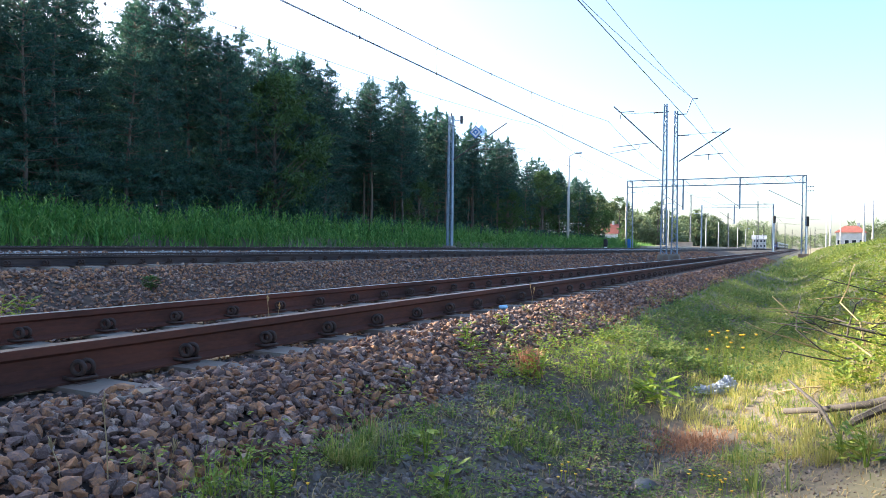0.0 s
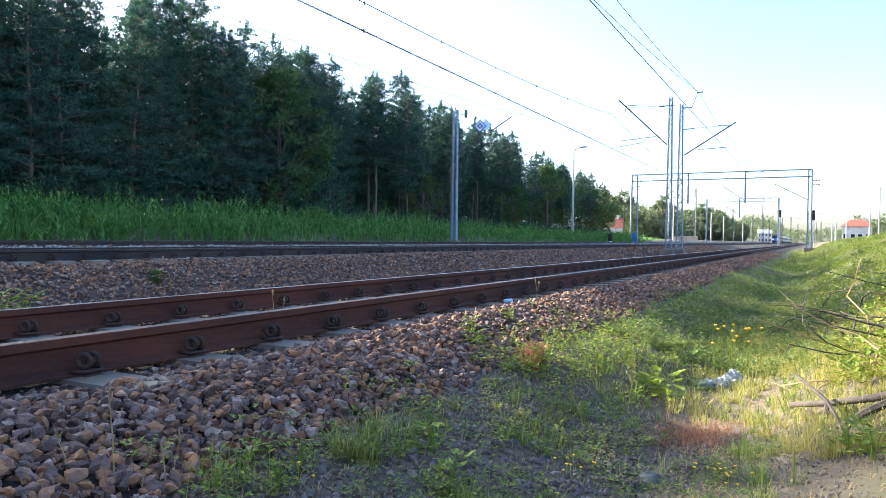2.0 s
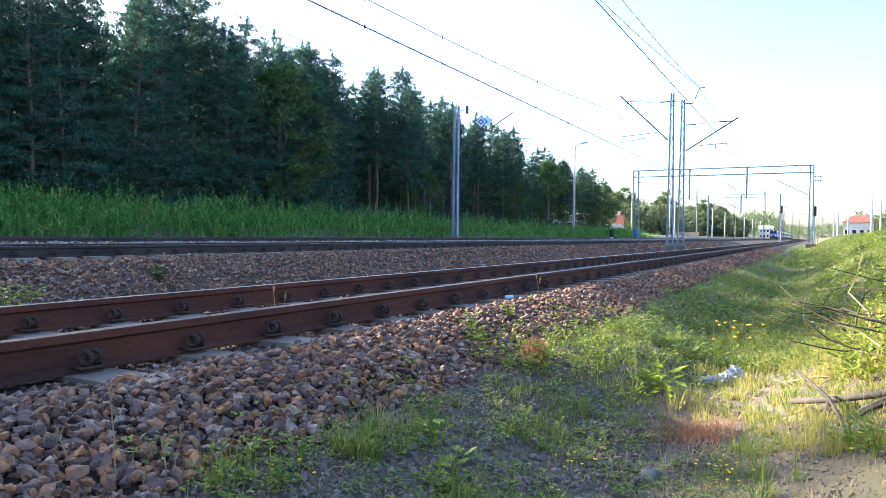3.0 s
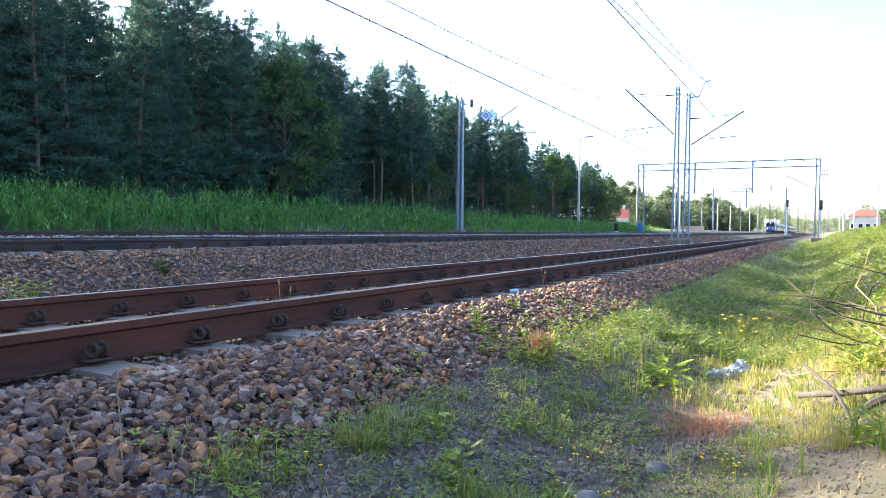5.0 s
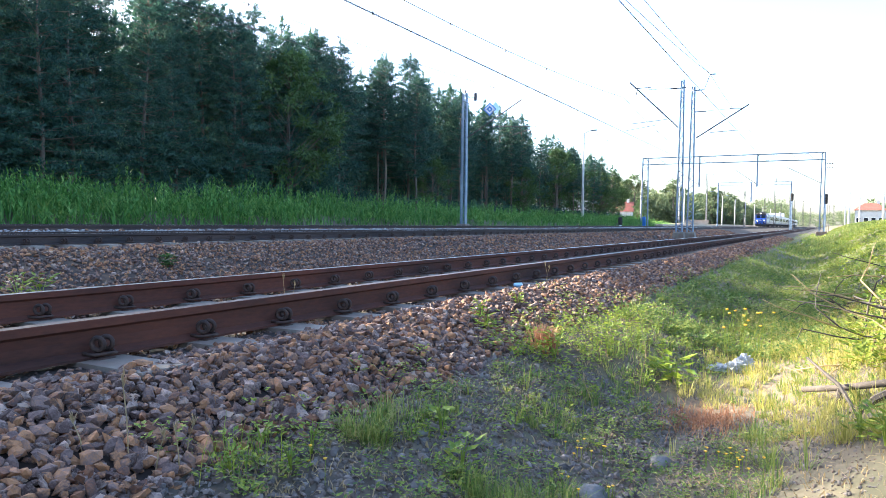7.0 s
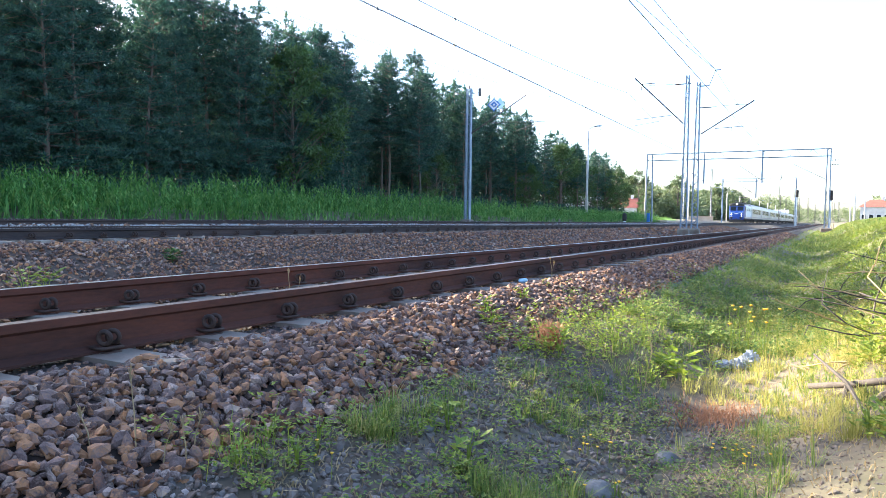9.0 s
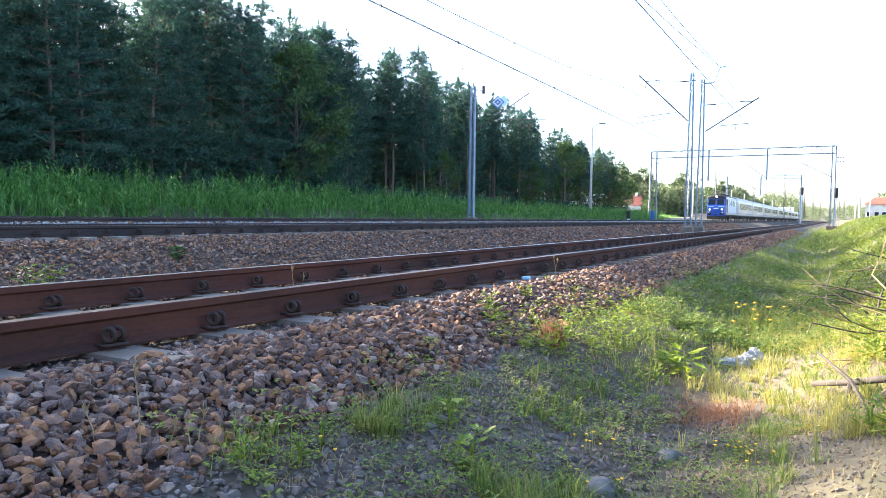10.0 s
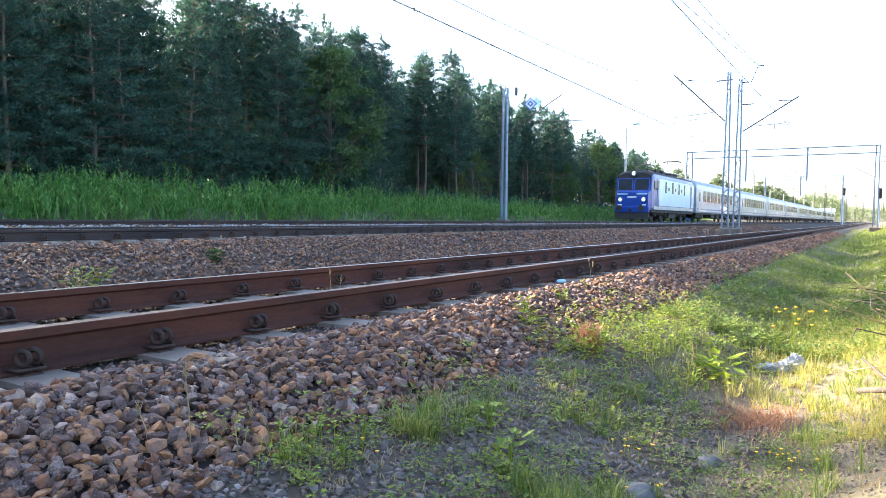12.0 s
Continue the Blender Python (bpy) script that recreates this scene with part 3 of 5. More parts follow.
TRACK_X, TRACK_Z = -13.6, 0.285
loco = make_locomotive(pose(TRACK_X, 60, TRACK_Z + 0.004))
coaches = [make_coach(pose(TRACK_X, 80, TRACK_Z + 0.004))]
for k in range(1, 10):
    coaches.append(copy_thing(coaches[0], pose(TRACK_X, 80 + 25.4 * k, TRACK_Z + 0.004)))
# seconds and the locomotive's front along the track
FRONT = [(0, 448), (3, 352), (5, 288.5), (7, 222), (9, 150), (9.5, 132.5), (10.5, 100.5), (12, 53.5)]


# ---- catenary ----
def lattice_mast(name, label, at, height, w0=0.42, w1=0.22, mat=None, depth=0.3, base=True):
    """Two channel legs tied by zigzag lacing on a concrete foot."""
    t = thing(name, label, "catenary mast", at)
    mat = mat or STEEL
    if base:
        part("concrete_foot", Build().loft([[(-0.36, -0.36, -0.6), (0.36, -0.36, -0.6), (0.36, 0.36, -0.6), (-0.36, 0.36, -0.6)], [(-0.32, -0.32, 0.3), (0.32, -0.32, 0.3), (0.32, 0.32, 0.3), (-0.32, 0.32, 0.3)],
                                            [(-0.26, -0.26, 0.38), (0.26, -0.26, 0.38), (0.26, 0.26, 0.38), (-0.26, 0.26, 0.38)]]), CONCRETE, t)
    for s in (-1, 1):
        b = Build()
        b.loft([[(s * w0 / 2 - 0.035, -depth / 2, 0), (s * w0 / 2 + 0.035, -depth / 2, 0), (s * w0 / 2 + 0.035, depth / 2, 0), (s * w0 / 2 - 0.035, depth / 2, 0)],
                [(s * w1 / 2 - 0.035, -depth / 3, height), (s * w1 / 2 + 0.035, -depth / 3, height), (s * w1 / 2 + 0.035, depth / 3, height), (s * w1 / 2 - 0.035, depth / 3, height)]])
        part("leg", b, mat, t)
    lace = Build()
    n = int(height / 0.3)
    for face in (-1, 1):
        for i in range(n):
            z0, z1 = height * i / n, height * (i + 1) / n
            wa, wb = w0 + (w1 - w0) * i / n, w0 + (w1 - w0) * (i + 1) / n
            s = 1 if i % 2 else -1
            y = face * (depth / 2 - depth / 6 * i / n)
            lace.tube([(s * wa / 2, y, z0), (-s * wb / 2, y, z1)], 0.018, 4)
    part("lacing", lace, mat, t, kind="stuff")
    return t


def insulator(b, p, q, n=4, r=0.055):
    p, q = Vector(p), Vector(q)
    for i in range(n):
        c = p.lerp(q, (i + 0.5) / n)
        d = (q - p) / n * 0.35
        b.tube([c - d, c, c + d], [0.02, r, 0.02], 8)


def cantilever(parent, foot, tip, reg_tip, reg_foot=None, top_foot=None):
    """Inclined tube to the messenger wire with a registration arm below it."""
    arm = part("cantilever_arm", Build().tube([foot, tip], 0.04, 8), STEEL_DARK, parent)
    foot, tip = Vector(foot), Vector(tip)
    ib = Build()
    insulator(ib, foot.lerp(tip, 0.04), foot.lerp(tip, 0.16))
    part("insulator", ib, INSULATOR, arm)
    mid = foot.lerp(tip, 0.5)
    r = Build().tube([reg_foot or (mid.x, mid.y, mid.z), reg_tip], 0.022, 6)
    part("registration_arm", r, STEEL_DARK, arm)
    if top_foot:
        part("stay", Build().tube([top_foot, foot.lerp(tip, 0.9)], 0.014, 5), STEEL_DARK, arm)
    return arm


# two lattice masts between the nearest and the middle track
mast_left = lattice_mast("catenary_mast", "galvanised lattice mast on a concrete foot between tracks", pose(-5.0, 44.4, -0.35), 9.85, 0.37, 0.15, STEEL, depth=0.2)
cantilever(mast_left, (-0.2, 0, 6.9), (-3.2, -0.3, 9.9), (-3.2, -0.3, 7.25), (-0.85, -0.1, 7.45))
part("stay", Build().tube([(0, -0.05, 9.35), (-2.6, -0.25, 9.38)], 0.012, 5), STEEL_DARK, mast_left)
part("crossarm", Build().tube([(-0.75, 0, 9.35), (0.2, 0, 9.35)], 0.035, 6), STEEL_DARK, mast_left)
ib = Build()
insulator(ib, (-0.75, 0, 9.35), (-0.4, 0, 9.35), 3)
part("insulator", ib, INSULATOR, mast_left)
part("steady_arm", Build().tube([(-1.5, -0.2, 7.35), (-1.6, -0.2, 7.1), (-3.4, -0.3, 6.85)], 0.02, 6), STEEL_DARK, mast_left)
part("wire_clamp", Build().tube([(-2.75, -0.25, 9.5), (-1.9, -0.25, 9.5)], 0.025, 6).tube([(-2.75, -0.25, 9.5), (-2.8, -0.25, 9.1)], 0.03, 6), STEEL_DARK, mast_left)
mast_right = lattice_mast("catenary_mast", "galvanised lattice mast with a cranked top arm", pose(-4.5, 45.3, -0.35), 9.55, 0.37, 0.15, STEEL, depth=0.2)
cantilever(mast_right, (0.2, 0, 6.3), (3.25, -0.3, 8.15), (2.85, -0.3, 6.65), (1.05, -0.1, 6.6))
part("stay", Build().tube([(0.1, -0.05, 7.95), (2.7, -0.25, 7.98)], 0.012, 5), STEEL_DARK, mast_right)
part("top_arm", Build().tube([(0.1, 0, 9.3), (0.6, 0, 9.3), (0.95, -0.1, 10.2), (1.3, -0.1, 10.2)], 0.045, 6), STEEL, mast_right)
part("crossarm", Build().tube([(0.1, 0, 7.95), (0.8, 0, 7.95)], 0.035, 6), STEEL_DARK, mast_right)
part("wire_clamp", Build().tube([(2.9, -0.28, 7.95), (2.2, -0.28, 8.0)], 0.025, 6).tube([(2.0, -0.2, 6.66), (2.0, -0.2, 6.3)], 0.02, 6), STEEL_DARK, mast_right)


def wire(name, label, points, r=0.012):
    return single(name, Build().tube(points, r, 5, caps=False), WIRE, label, "wire", group="overhead wires")


def sag(p, q, drop, n=14):
    p, q = Vector(p), Vector(q)
    return [p.lerp(q, i / n) - Vector((0, 0, drop * 4 * (i / n) * (1 - i / n))) for i in range(n + 1)]


def catenary(x, contact, top, drop, masts=(-21.0, 44.2, 92.0, 160.0, 230.0), twin=0.05):
    """Contact wire, sagging messenger wire and the droppers between them."""
    wire("contact_wire", "thin dark contact wire over the track", [(x, masts[0] - 10, contact), (x, masts[-1], contact)], 0.012)
    if twin:
        wire("contact_wire", "thin dark contact wire over the track", [(x + twin, masts[0] - 10, contact), (x + twin, masts[-1], contact)], 0.010)
    pts, drops = [], []
    for p, q in zip(masts, masts[1:]):
        s = sag((x, p, top), (x, q, top), drop)
        pts += s if not pts else s[1:]
        for k in range(2, 13):
            drops.append(s[k])
    wire("messenger_wire", "thin dark messenger wire above a contact wire", pts, 0.013)
    d = Build()
    for p in drops:
        d.tube([p, (p.x, p.y, contact)], 0.003, 3, caps=False)
        d.tube([(p.x, p.y, contact + 0.06), (p.x, p.y, contact - 0.04)], 0.03, 5)
        d.tube([(p.x, p.y, p.z + 0.04), (p.x, p.y, p.z - 0.06)], 0.03, 5)
    single("droppers", d, WIRE, "thin droppers with clamps between the overhead wires", "wire", kind="stuff")


catenary(-8.6, 6.45, 8.65, 1.4)
catenary(-13.5, 6.7, 8.7, 1.3, twin=0)
wire("contact_wire", "thin dark contact wire over the track", [(-1.31, -30, 5.6), (-1.31, 230, 5.6)], 0.012)
wire("feeder_wire", "thin dark feeder wire rising to a mast", sag((-5.0, -20, 9.9), (-3.55, 45.2, 9.9), 1.0), 0.012)
wire("feeder_wire", "thin dark feeder wire on the cranked arm", sag((-2.8, -20, 9.9), (-3.55, 45.2, 9.9), 1.0) + sag((-3.55, 45.2, 9.9), (-2.4, 92, 9.3), 0.8)[1:], 0.012)

mast_l = lattice_mast("catenary_mast", "blue-grey lattice mast beside the grassy bank", pose(-17.4, 38.9, 0.0), 8.75, 0.32, 0.28)
cantilever(mast_l, (0.2, 0, 5.9), (4.0, -0.2, 8.0), (5.2, 0, 6.35), (1.6, -0.1, 6.5))
part("mast_cap", Build().tube([(0, 0, 8.7), (0, 0, 8.95)], 0.05, 6).tube([(0.1, 0, 8.4), (0.9, 0, 8.45)], 0.02, 6).tube([(0.75, 0, 8.2), (0.75, 0, 8.7)], 0.1, 8), STEEL_DARK, mast_l)
part("steady_arm", Build().tube([(3.3, 0, 5.9), (4.5, 0, 6.2), (4.55, 0, 5.95)], 0.025, 6), STEEL_DARK, mast_l)


def diamond(b, half, y0, y1, mat):
    pts = [(0, half), (half, 0), (0, -half), (-half, 0)]
    b.loft([[(x, y0, z) for x, z in pts], [(x, y1, z) for x, z in pts]], mat)


sign = thing("diamond_sign", "blue and white diamond sign hanging from a mast arm", "sign", pose(-15.5, 38.6, 7.55, 0, 0, 20))
for k, (half, mat, lab) in enumerate(((0.42, BLUE_PAINT, "blue outer diamond"), (0.33, WHITE, "white ring"), (0.2, BLUE_PAINT, "blue inner diamond"), (0.08, WHITE, "white centre"))):
    b = Build()
    diamond(b, half, -0.012 - 0.006 * k, -0.006 * k, 0)
    part("sign_layer", b, mat, sign, lab)
b = Build()
diamond(b, 0.40, 0, 0.015, 0)
part("second_plate", b, LOCO_PALE, sign, "pale blue plate behind", at=pose(0.36, 0.25, 0.12, 0, 0, 50))
part("hanger", Build().tube([(0, 0.02, 0.4), (0.1, 0.1, 0.75)], 0.02, 5).tube([(0.0, 0.02, -0.2), (0.55, 0.15, -0.35)], 0.02, 5), STEEL_DARK, sign)

# gantry over all tracks
GY = 92.0
gantry = thing("gantry", "steel lattice portal gantry across all the tracks", "gantry", pose(0, GY, 0))
for x, wide in ((-18.0, 0.75), (2.65, 0.4)):
    for s in (-wide / 2, wide / 2):
        part("post", Build().loft([[(x + s * 1.2 + a0, b0, -0.7) for a0, b0 in ((-0.06, -0.14), (0.06, -0.14), (0.06, 0.14), (-0.06, 0.14))],
                                   [(x + s * 0.9 + a0, b0, 9.3) for a0, b0 in ((-0.06, -0.14), (0.06, -0.14), (0.06, 0.14), (-0.06, 0.14))]]), STEEL, gantry)
    lace = Build()
    for i in range(22):
        z0, z1, s = -0.4 + i * 0.44, -0.4 + (i + 1) * 0.44, wide / 2 * (1 if i % 2 else -1)
        lace.tube([(x + s, -0.13, z0), (x - s, -0.13, z1)], 0.02, 4)
    part("post_lacing", lace, STEEL, gantry, kind="stuff")
    part("concrete_foot", Build().box(x - 0.6, x + 0.6, -0.5, 0.5, -1.2, -0.1, bevel=0.06), CONCRETE, gantry)
for z in (9.25, 8.4):
    for yy in (-0.3, 0.3):
        part("chord", Build().tube([(-18.3, yy, z), (2.85, yy, z)], 0.045, 6), STEEL, gantry)
lace = Build()
for i in range(24):
    x0, x1 = -18.0 + i * 0.86, -18.0 + (i + 1) * 0.86
    s = i % 2
    for yy in (-0.3, 0.3):
        lace.tube([(x0, yy, 8.4 if s else 9.25), (x1, yy, 9.25 if s else 8.4)], 0.02, 4)
part("beam_lacing", lace, STEEL, gantry, kind="stuff")
for x in (-11.2, -4.45):
    part("drop_post", Build().box(x - 0.09, x + 0.09, -0.1, 0.1, 5.3, 9.3, bevel=0.01), STEEL, gantry)
    part("cantilever_arm", Build().tube([(x, 0, 5.6), (x - 2.6, 0, 7.5)], 0.04, 6), STEEL_DARK, gantry)
part("cantilever_arm", Build().tube([(2.5, 0, 5.6), (-1.2, 0, 7.6)], 0.04, 6), STEEL_DARK, gantry)
for z in (7.9, 7.4):
    ib = Build()
    insulator(ib, (2.9, 0, z), (3.7, 0, z), 3, 0.09)
    part("insulator", ib, INSULATOR, gantry)
# Added box that stands in for blue paint low on the left post.
part("blue_switch_box", Build().box(-18.15, -17.75, -0.42, -0.18, 0.3, 1.5, bevel=0.03), BLUE_PAINT, gantry)


# slimmer gantry further on, before the station
GY2 = 151.0
far_gantry = thing("gantry", "slim steel portal gantry before the station", "gantry", pose(0, GY2, 0))
for x in (-16.5, -10.2, -3.0):
    part("post", Build().box(x - 0.13, x + 0.13, -0.13, 0.13, -0.6 if x != -10.2 else 5.4, 9.35, bevel=0.02), STEEL, far_gantry)
for z in (9.35, 8.75):
    part("chord", Build().tube([(-16.6, 0, z), (-2.9, 0, z)], 0.05, 6), STEEL, far_gantry)
lace = Build()
for i in range(18):
    x0, x1 = -16.5 + i * 0.75, -16.5 + (i + 1) * 0.75
    lace.tube([(x0, 0, 8.75 if i % 2 else 9.35), (x1, 0, 9.35 if i % 2 else 8.75)], 0.02, 4)
part("beam_lacing", lace, STEEL, far_gantry, kind="stuff")
part("cantilever_arm", Build().tube([(-10.2, 0, 6.0), (-13.0, 0, 7.9)], 0.05, 6), STEEL_DARK, far_gantry)


# ---- far station: lamp posts, masts, signals, buildings ----
def lamp_post(at, height, arm, label="slim concrete lamp post with a short arm", group="station lamp posts"):
    t = thing("street_lamp", label, "lamp post", at, group)
    part("pole", Build().tube([(0, 0, -0.4), (0, 0, height)], [0.16, 0.09], 8), CONCRETE_POLE, t, smooth=True)
    if not arm:
        return t
    part("arm", Build().tube([(0, 0, height - 0.05), (arm * 0.5, 0, height + 0.2), (arm, 0, height + 0.25)], 0.04, 6), STEEL_DARK, t)
    part("lamp_head", Build().box(arm - 0.25, arm + 0.45, -0.12, 0.12, height + 0.2, height + 0.34, bevel=0.04), STEEL, t)
    return t


CONCRETE_POLE = material("pole_concrete", (0.40, 0.40, 0.39), (0.58, 0.57, 0.55), scale=3, fine=40, rough=0.85, bump=0.1)
lamp_post(pose(-20.0, 71.7, 0.5), 9.75, 1.0, "grey concrete lamp post on the grassy bank", "lamp posts on the bank")
for x, y, h in ((-24.5, 118, 9.5), (-21.6, 142, 8.0), (-20.9, 166, 8.0), (-20.4, 190, 8.0), (-19.9, 214, 8.0), (-19.4, 238, 8.0), (-18.9, 265, 8.0), (-18.4, 295, 8.0), (-17.8, 330, 8.0),
                (-24.0, 150, 9.5), (7.0, 150, 7.1), (11.7, 120, 9.0), (10.6, 121, 7.5), (6.6, 163, 6.0), (9.6, 175, 7.6), (8.3, 205, 7.5)):
    lamp_post(pose(x, y, 0.0), h, 1.1 if x < 0 else 0.0, *(() if x < 0 else ("slim bare concrete pole beyond the grassy bank", "bare poles")))
for x, y, h in ((-20.0, 160, 12.5), (-6.9, 170, 11.5), (-16.5, 205, 10.5), (-5.6, 212, 10.0), (-14.6, 250, 10.5), (-6.1, 260, 10.0), (-4.2, 190, 9.0), (-12.2, 300, 10.0), (-3.0, 240, 9.0), (1.9, 200, 9.0), (-2.5, 330, 9.0), (5.5, 260, 8.0)):
    lattice_mast("catenary_mast", "distant steel catenary mast beside the station tracks", pose(x, y, -0.3), h, 0.36, 0.26, STEEL_DARK, base=False)
    wire("cross_wire", "thin wire across the far tracks", [(x, y, h - 0.8), (x + 4.5, y, h - 1.0)], 0.02)


def signal(at, height, red):
    t = thing("railway_signal", "dark railway colour-light signal on a steel post", "signal", at)
    part("post", Build().tube([(0, 0, -0.8), (0, 0, height)], 0.07, 8), STEEL, t)
    part("ladder", Build().tube([(0.2, 0.1, -0.6), (0.2, 0.1, height - 0.4)], 0.02, 4).tube([(0.4, 0.1, -0.6), (0.4, 0.1, height - 0.4)], 0.02, 4), STEEL_DARK, t)
    hd = part("signal_head", Build().box(-0.22, 0.22, -0.12, 0.12, height - 0.25, height + 1.0, bevel=0.08), UNDER, t)
    for k in range(3):
        z = height + k * 0.36
        part("hood", Build().tube([(0, -0.3, z + 0.03), (0, -0.12, z)], 0.12, 10), UNDER, hd)
        part("lens", Build().tube([(0, -0.14, z), (0, -0.118, z)], 0.09, 10), SIGNAL_RED if red and k == 1 else GLASS, hd)
    return t


signal(pose(3.0, 95.0, 0), 3.5, True)
signal(pose(-1.9, 128, 0), 5.0, False)
dwarf = thing("dwarf_signal", "small dark ground signal with a white base beside the track", "signal", pose(-16.2, 73, 0.05))
part("base", Build().tube([(0, 0, -0.3), (0, 0, 0.35)], [0.2, 0.14], 10), WHITE, dwarf)
part("signal_head", Build().box(-0.22, 0.22, -0.12, 0.12, 0.35, 1.2, bevel=0.08), UNDER, dwarf)

ROOF_RED = material("red_roof", (0.20, 0.062, 0.042), (0.32, 0.10, 0.07), scale=2, fine=20, rough=0.8, bump=0.2)
PLASTER = material("white_plaster", (0.55, 0.53, 0.50), (0.72, 0.70, 0.66), scale=1, fine=12, rough=0.9, bump=0.05)
BEIGE = material("beige_concrete", (0.36, 0.29, 0.22), (0.50, 0.41, 0.32), scale=1, fine=12, rough=0.9, bump=0.1)


def house(label, at, w, d, h, roof_h, roof_mat, cols, floors, wall=None, hip=0.0):
    t = thing("house", label, "house", at)
    part("wall", Build().box(-w / 2, w / 2, -d / 2, d / 2, -1.0, h), wall or PLASTER, t)
    r = Build().loft([[(-w / 2 - 0.4, -d / 2 - 0.4, h), (-w / 2 - 0.4 + hip, 0, h + roof_h), (-w / 2 - 0.4, d / 2 + 0.4, h)], [(w / 2 + 0.4, -d / 2 - 0.4, h), (w / 2 + 0.4 - hip, 0, h + roof_h), (w / 2 + 0.4, d / 2 + 0.4, h)]])
    rf = part("roof", r, roof_mat, t)
    part("chimney", Build().box(w * 0.2, w * 0.2 + 0.6, -0.3, 0.3, h + roof_h * 0.4, h + roof_h + 0.7), wall or PLASTER, rf)
    for fl in range(floors):
        for c in range(cols):
            x = -w / 2 + w * (c + 0.5) / cols
            z = 0.9 + fl * 2.8
            wn_ = part("window", Build().box(x - 0.55, x + 0.55, -d / 2 - 0.05, -d / 2 + 0.02, z, z + 1.3), WHITE, t)
            part("pane", Build().box(x - 0.45, x + 0.45, -d / 2 - 0.06, -d / 2 - 0.045, z + 0.1, z + 1.2), GLASS, wn_)
    return t


house("white house with a low grey roof behind the bank", pose(-37.3, 128, 0.4, 0, 0, 15), 9, 7, 3.2, 1.4, ROOF, 4, 1)
house("house with a steep red tiled roof among trees", pose(-42.6, 176, 0.5, 0, 0, 10), 4.6, 5, 3.2, 2.6, ROOF_RED, 3, 1)
house("long white station building with rows of windows", pose(-20.5, 420, 0.2, 0, 0, 4), 7, 8, 5.5, 2.0, ROOF, 4, 2)
house("white building with a red roof beyond the grassy bank", pose(13.4, 210, 0.8, 0, 0, -5), 6.6, 8, 4.1, 1.9, ROOF_RED, 4, 1, hip=2.2)
single("low_wall", Build().box(-2.3, 2.3, -0.3, 0.3, -0.4, 1.35, bevel=0.04).box(-2.4, 2.4, -0.36, 0.36, 1.35, 1.5, bevel=0.02), BEIGE,
       "low beige concrete wall beside the far track", "wall", pose(-20.4, 150, 0.1, 0, 0, 12))
pf = Build().box(-23.5, -17.2, 100, 420, -0.5, 0.55, bevel=0.03)
single("platform", pf, BEIGE, "long pale concrete station platform beside the far track", "platform", kind="structure")


# ---- forest ----
def needle_tuft(rng, centre, size, count, leaf, flat=0.5, up=0.3):
    """Small blades round a centre: an array of triangles."""
    c = rng.normal(0, 1, (count, 3))
    c /= np.linalg.norm(c, axis=1)[:, None]
    p = centre + c * size * rng.uniform(0.15, 1.0, (count, 1)) * (1, 1, flat)
    d = rng.normal(0, 0.8, (count, 3)) + c * 1.3 + (0, 0, up)
    d /= np.linalg.norm(d, axis=1)[:, None]
    s = np.cross(d, rng.normal(0, 1, (count, 3)))
    s /= np.linalg.norm(s, axis=1)[:, None]
    w = leaf * rng.uniform(0.6, 1.3, (count, 1))
    return np.stack([p - s * w * 0.26, p + s * w * 0.26, p + d * w * 1.7], 1)


def tri_mesh(name, tris, mat):
    tri = np.concatenate(tris)
    me = bpy.data.meshes.new(name)
    me.from_pydata(tri.reshape(-1, 3).tolist(), [], np.arange(len(tri) * 3).reshape(-1, 3).tolist())
    me.materials.append(mat)
    return me


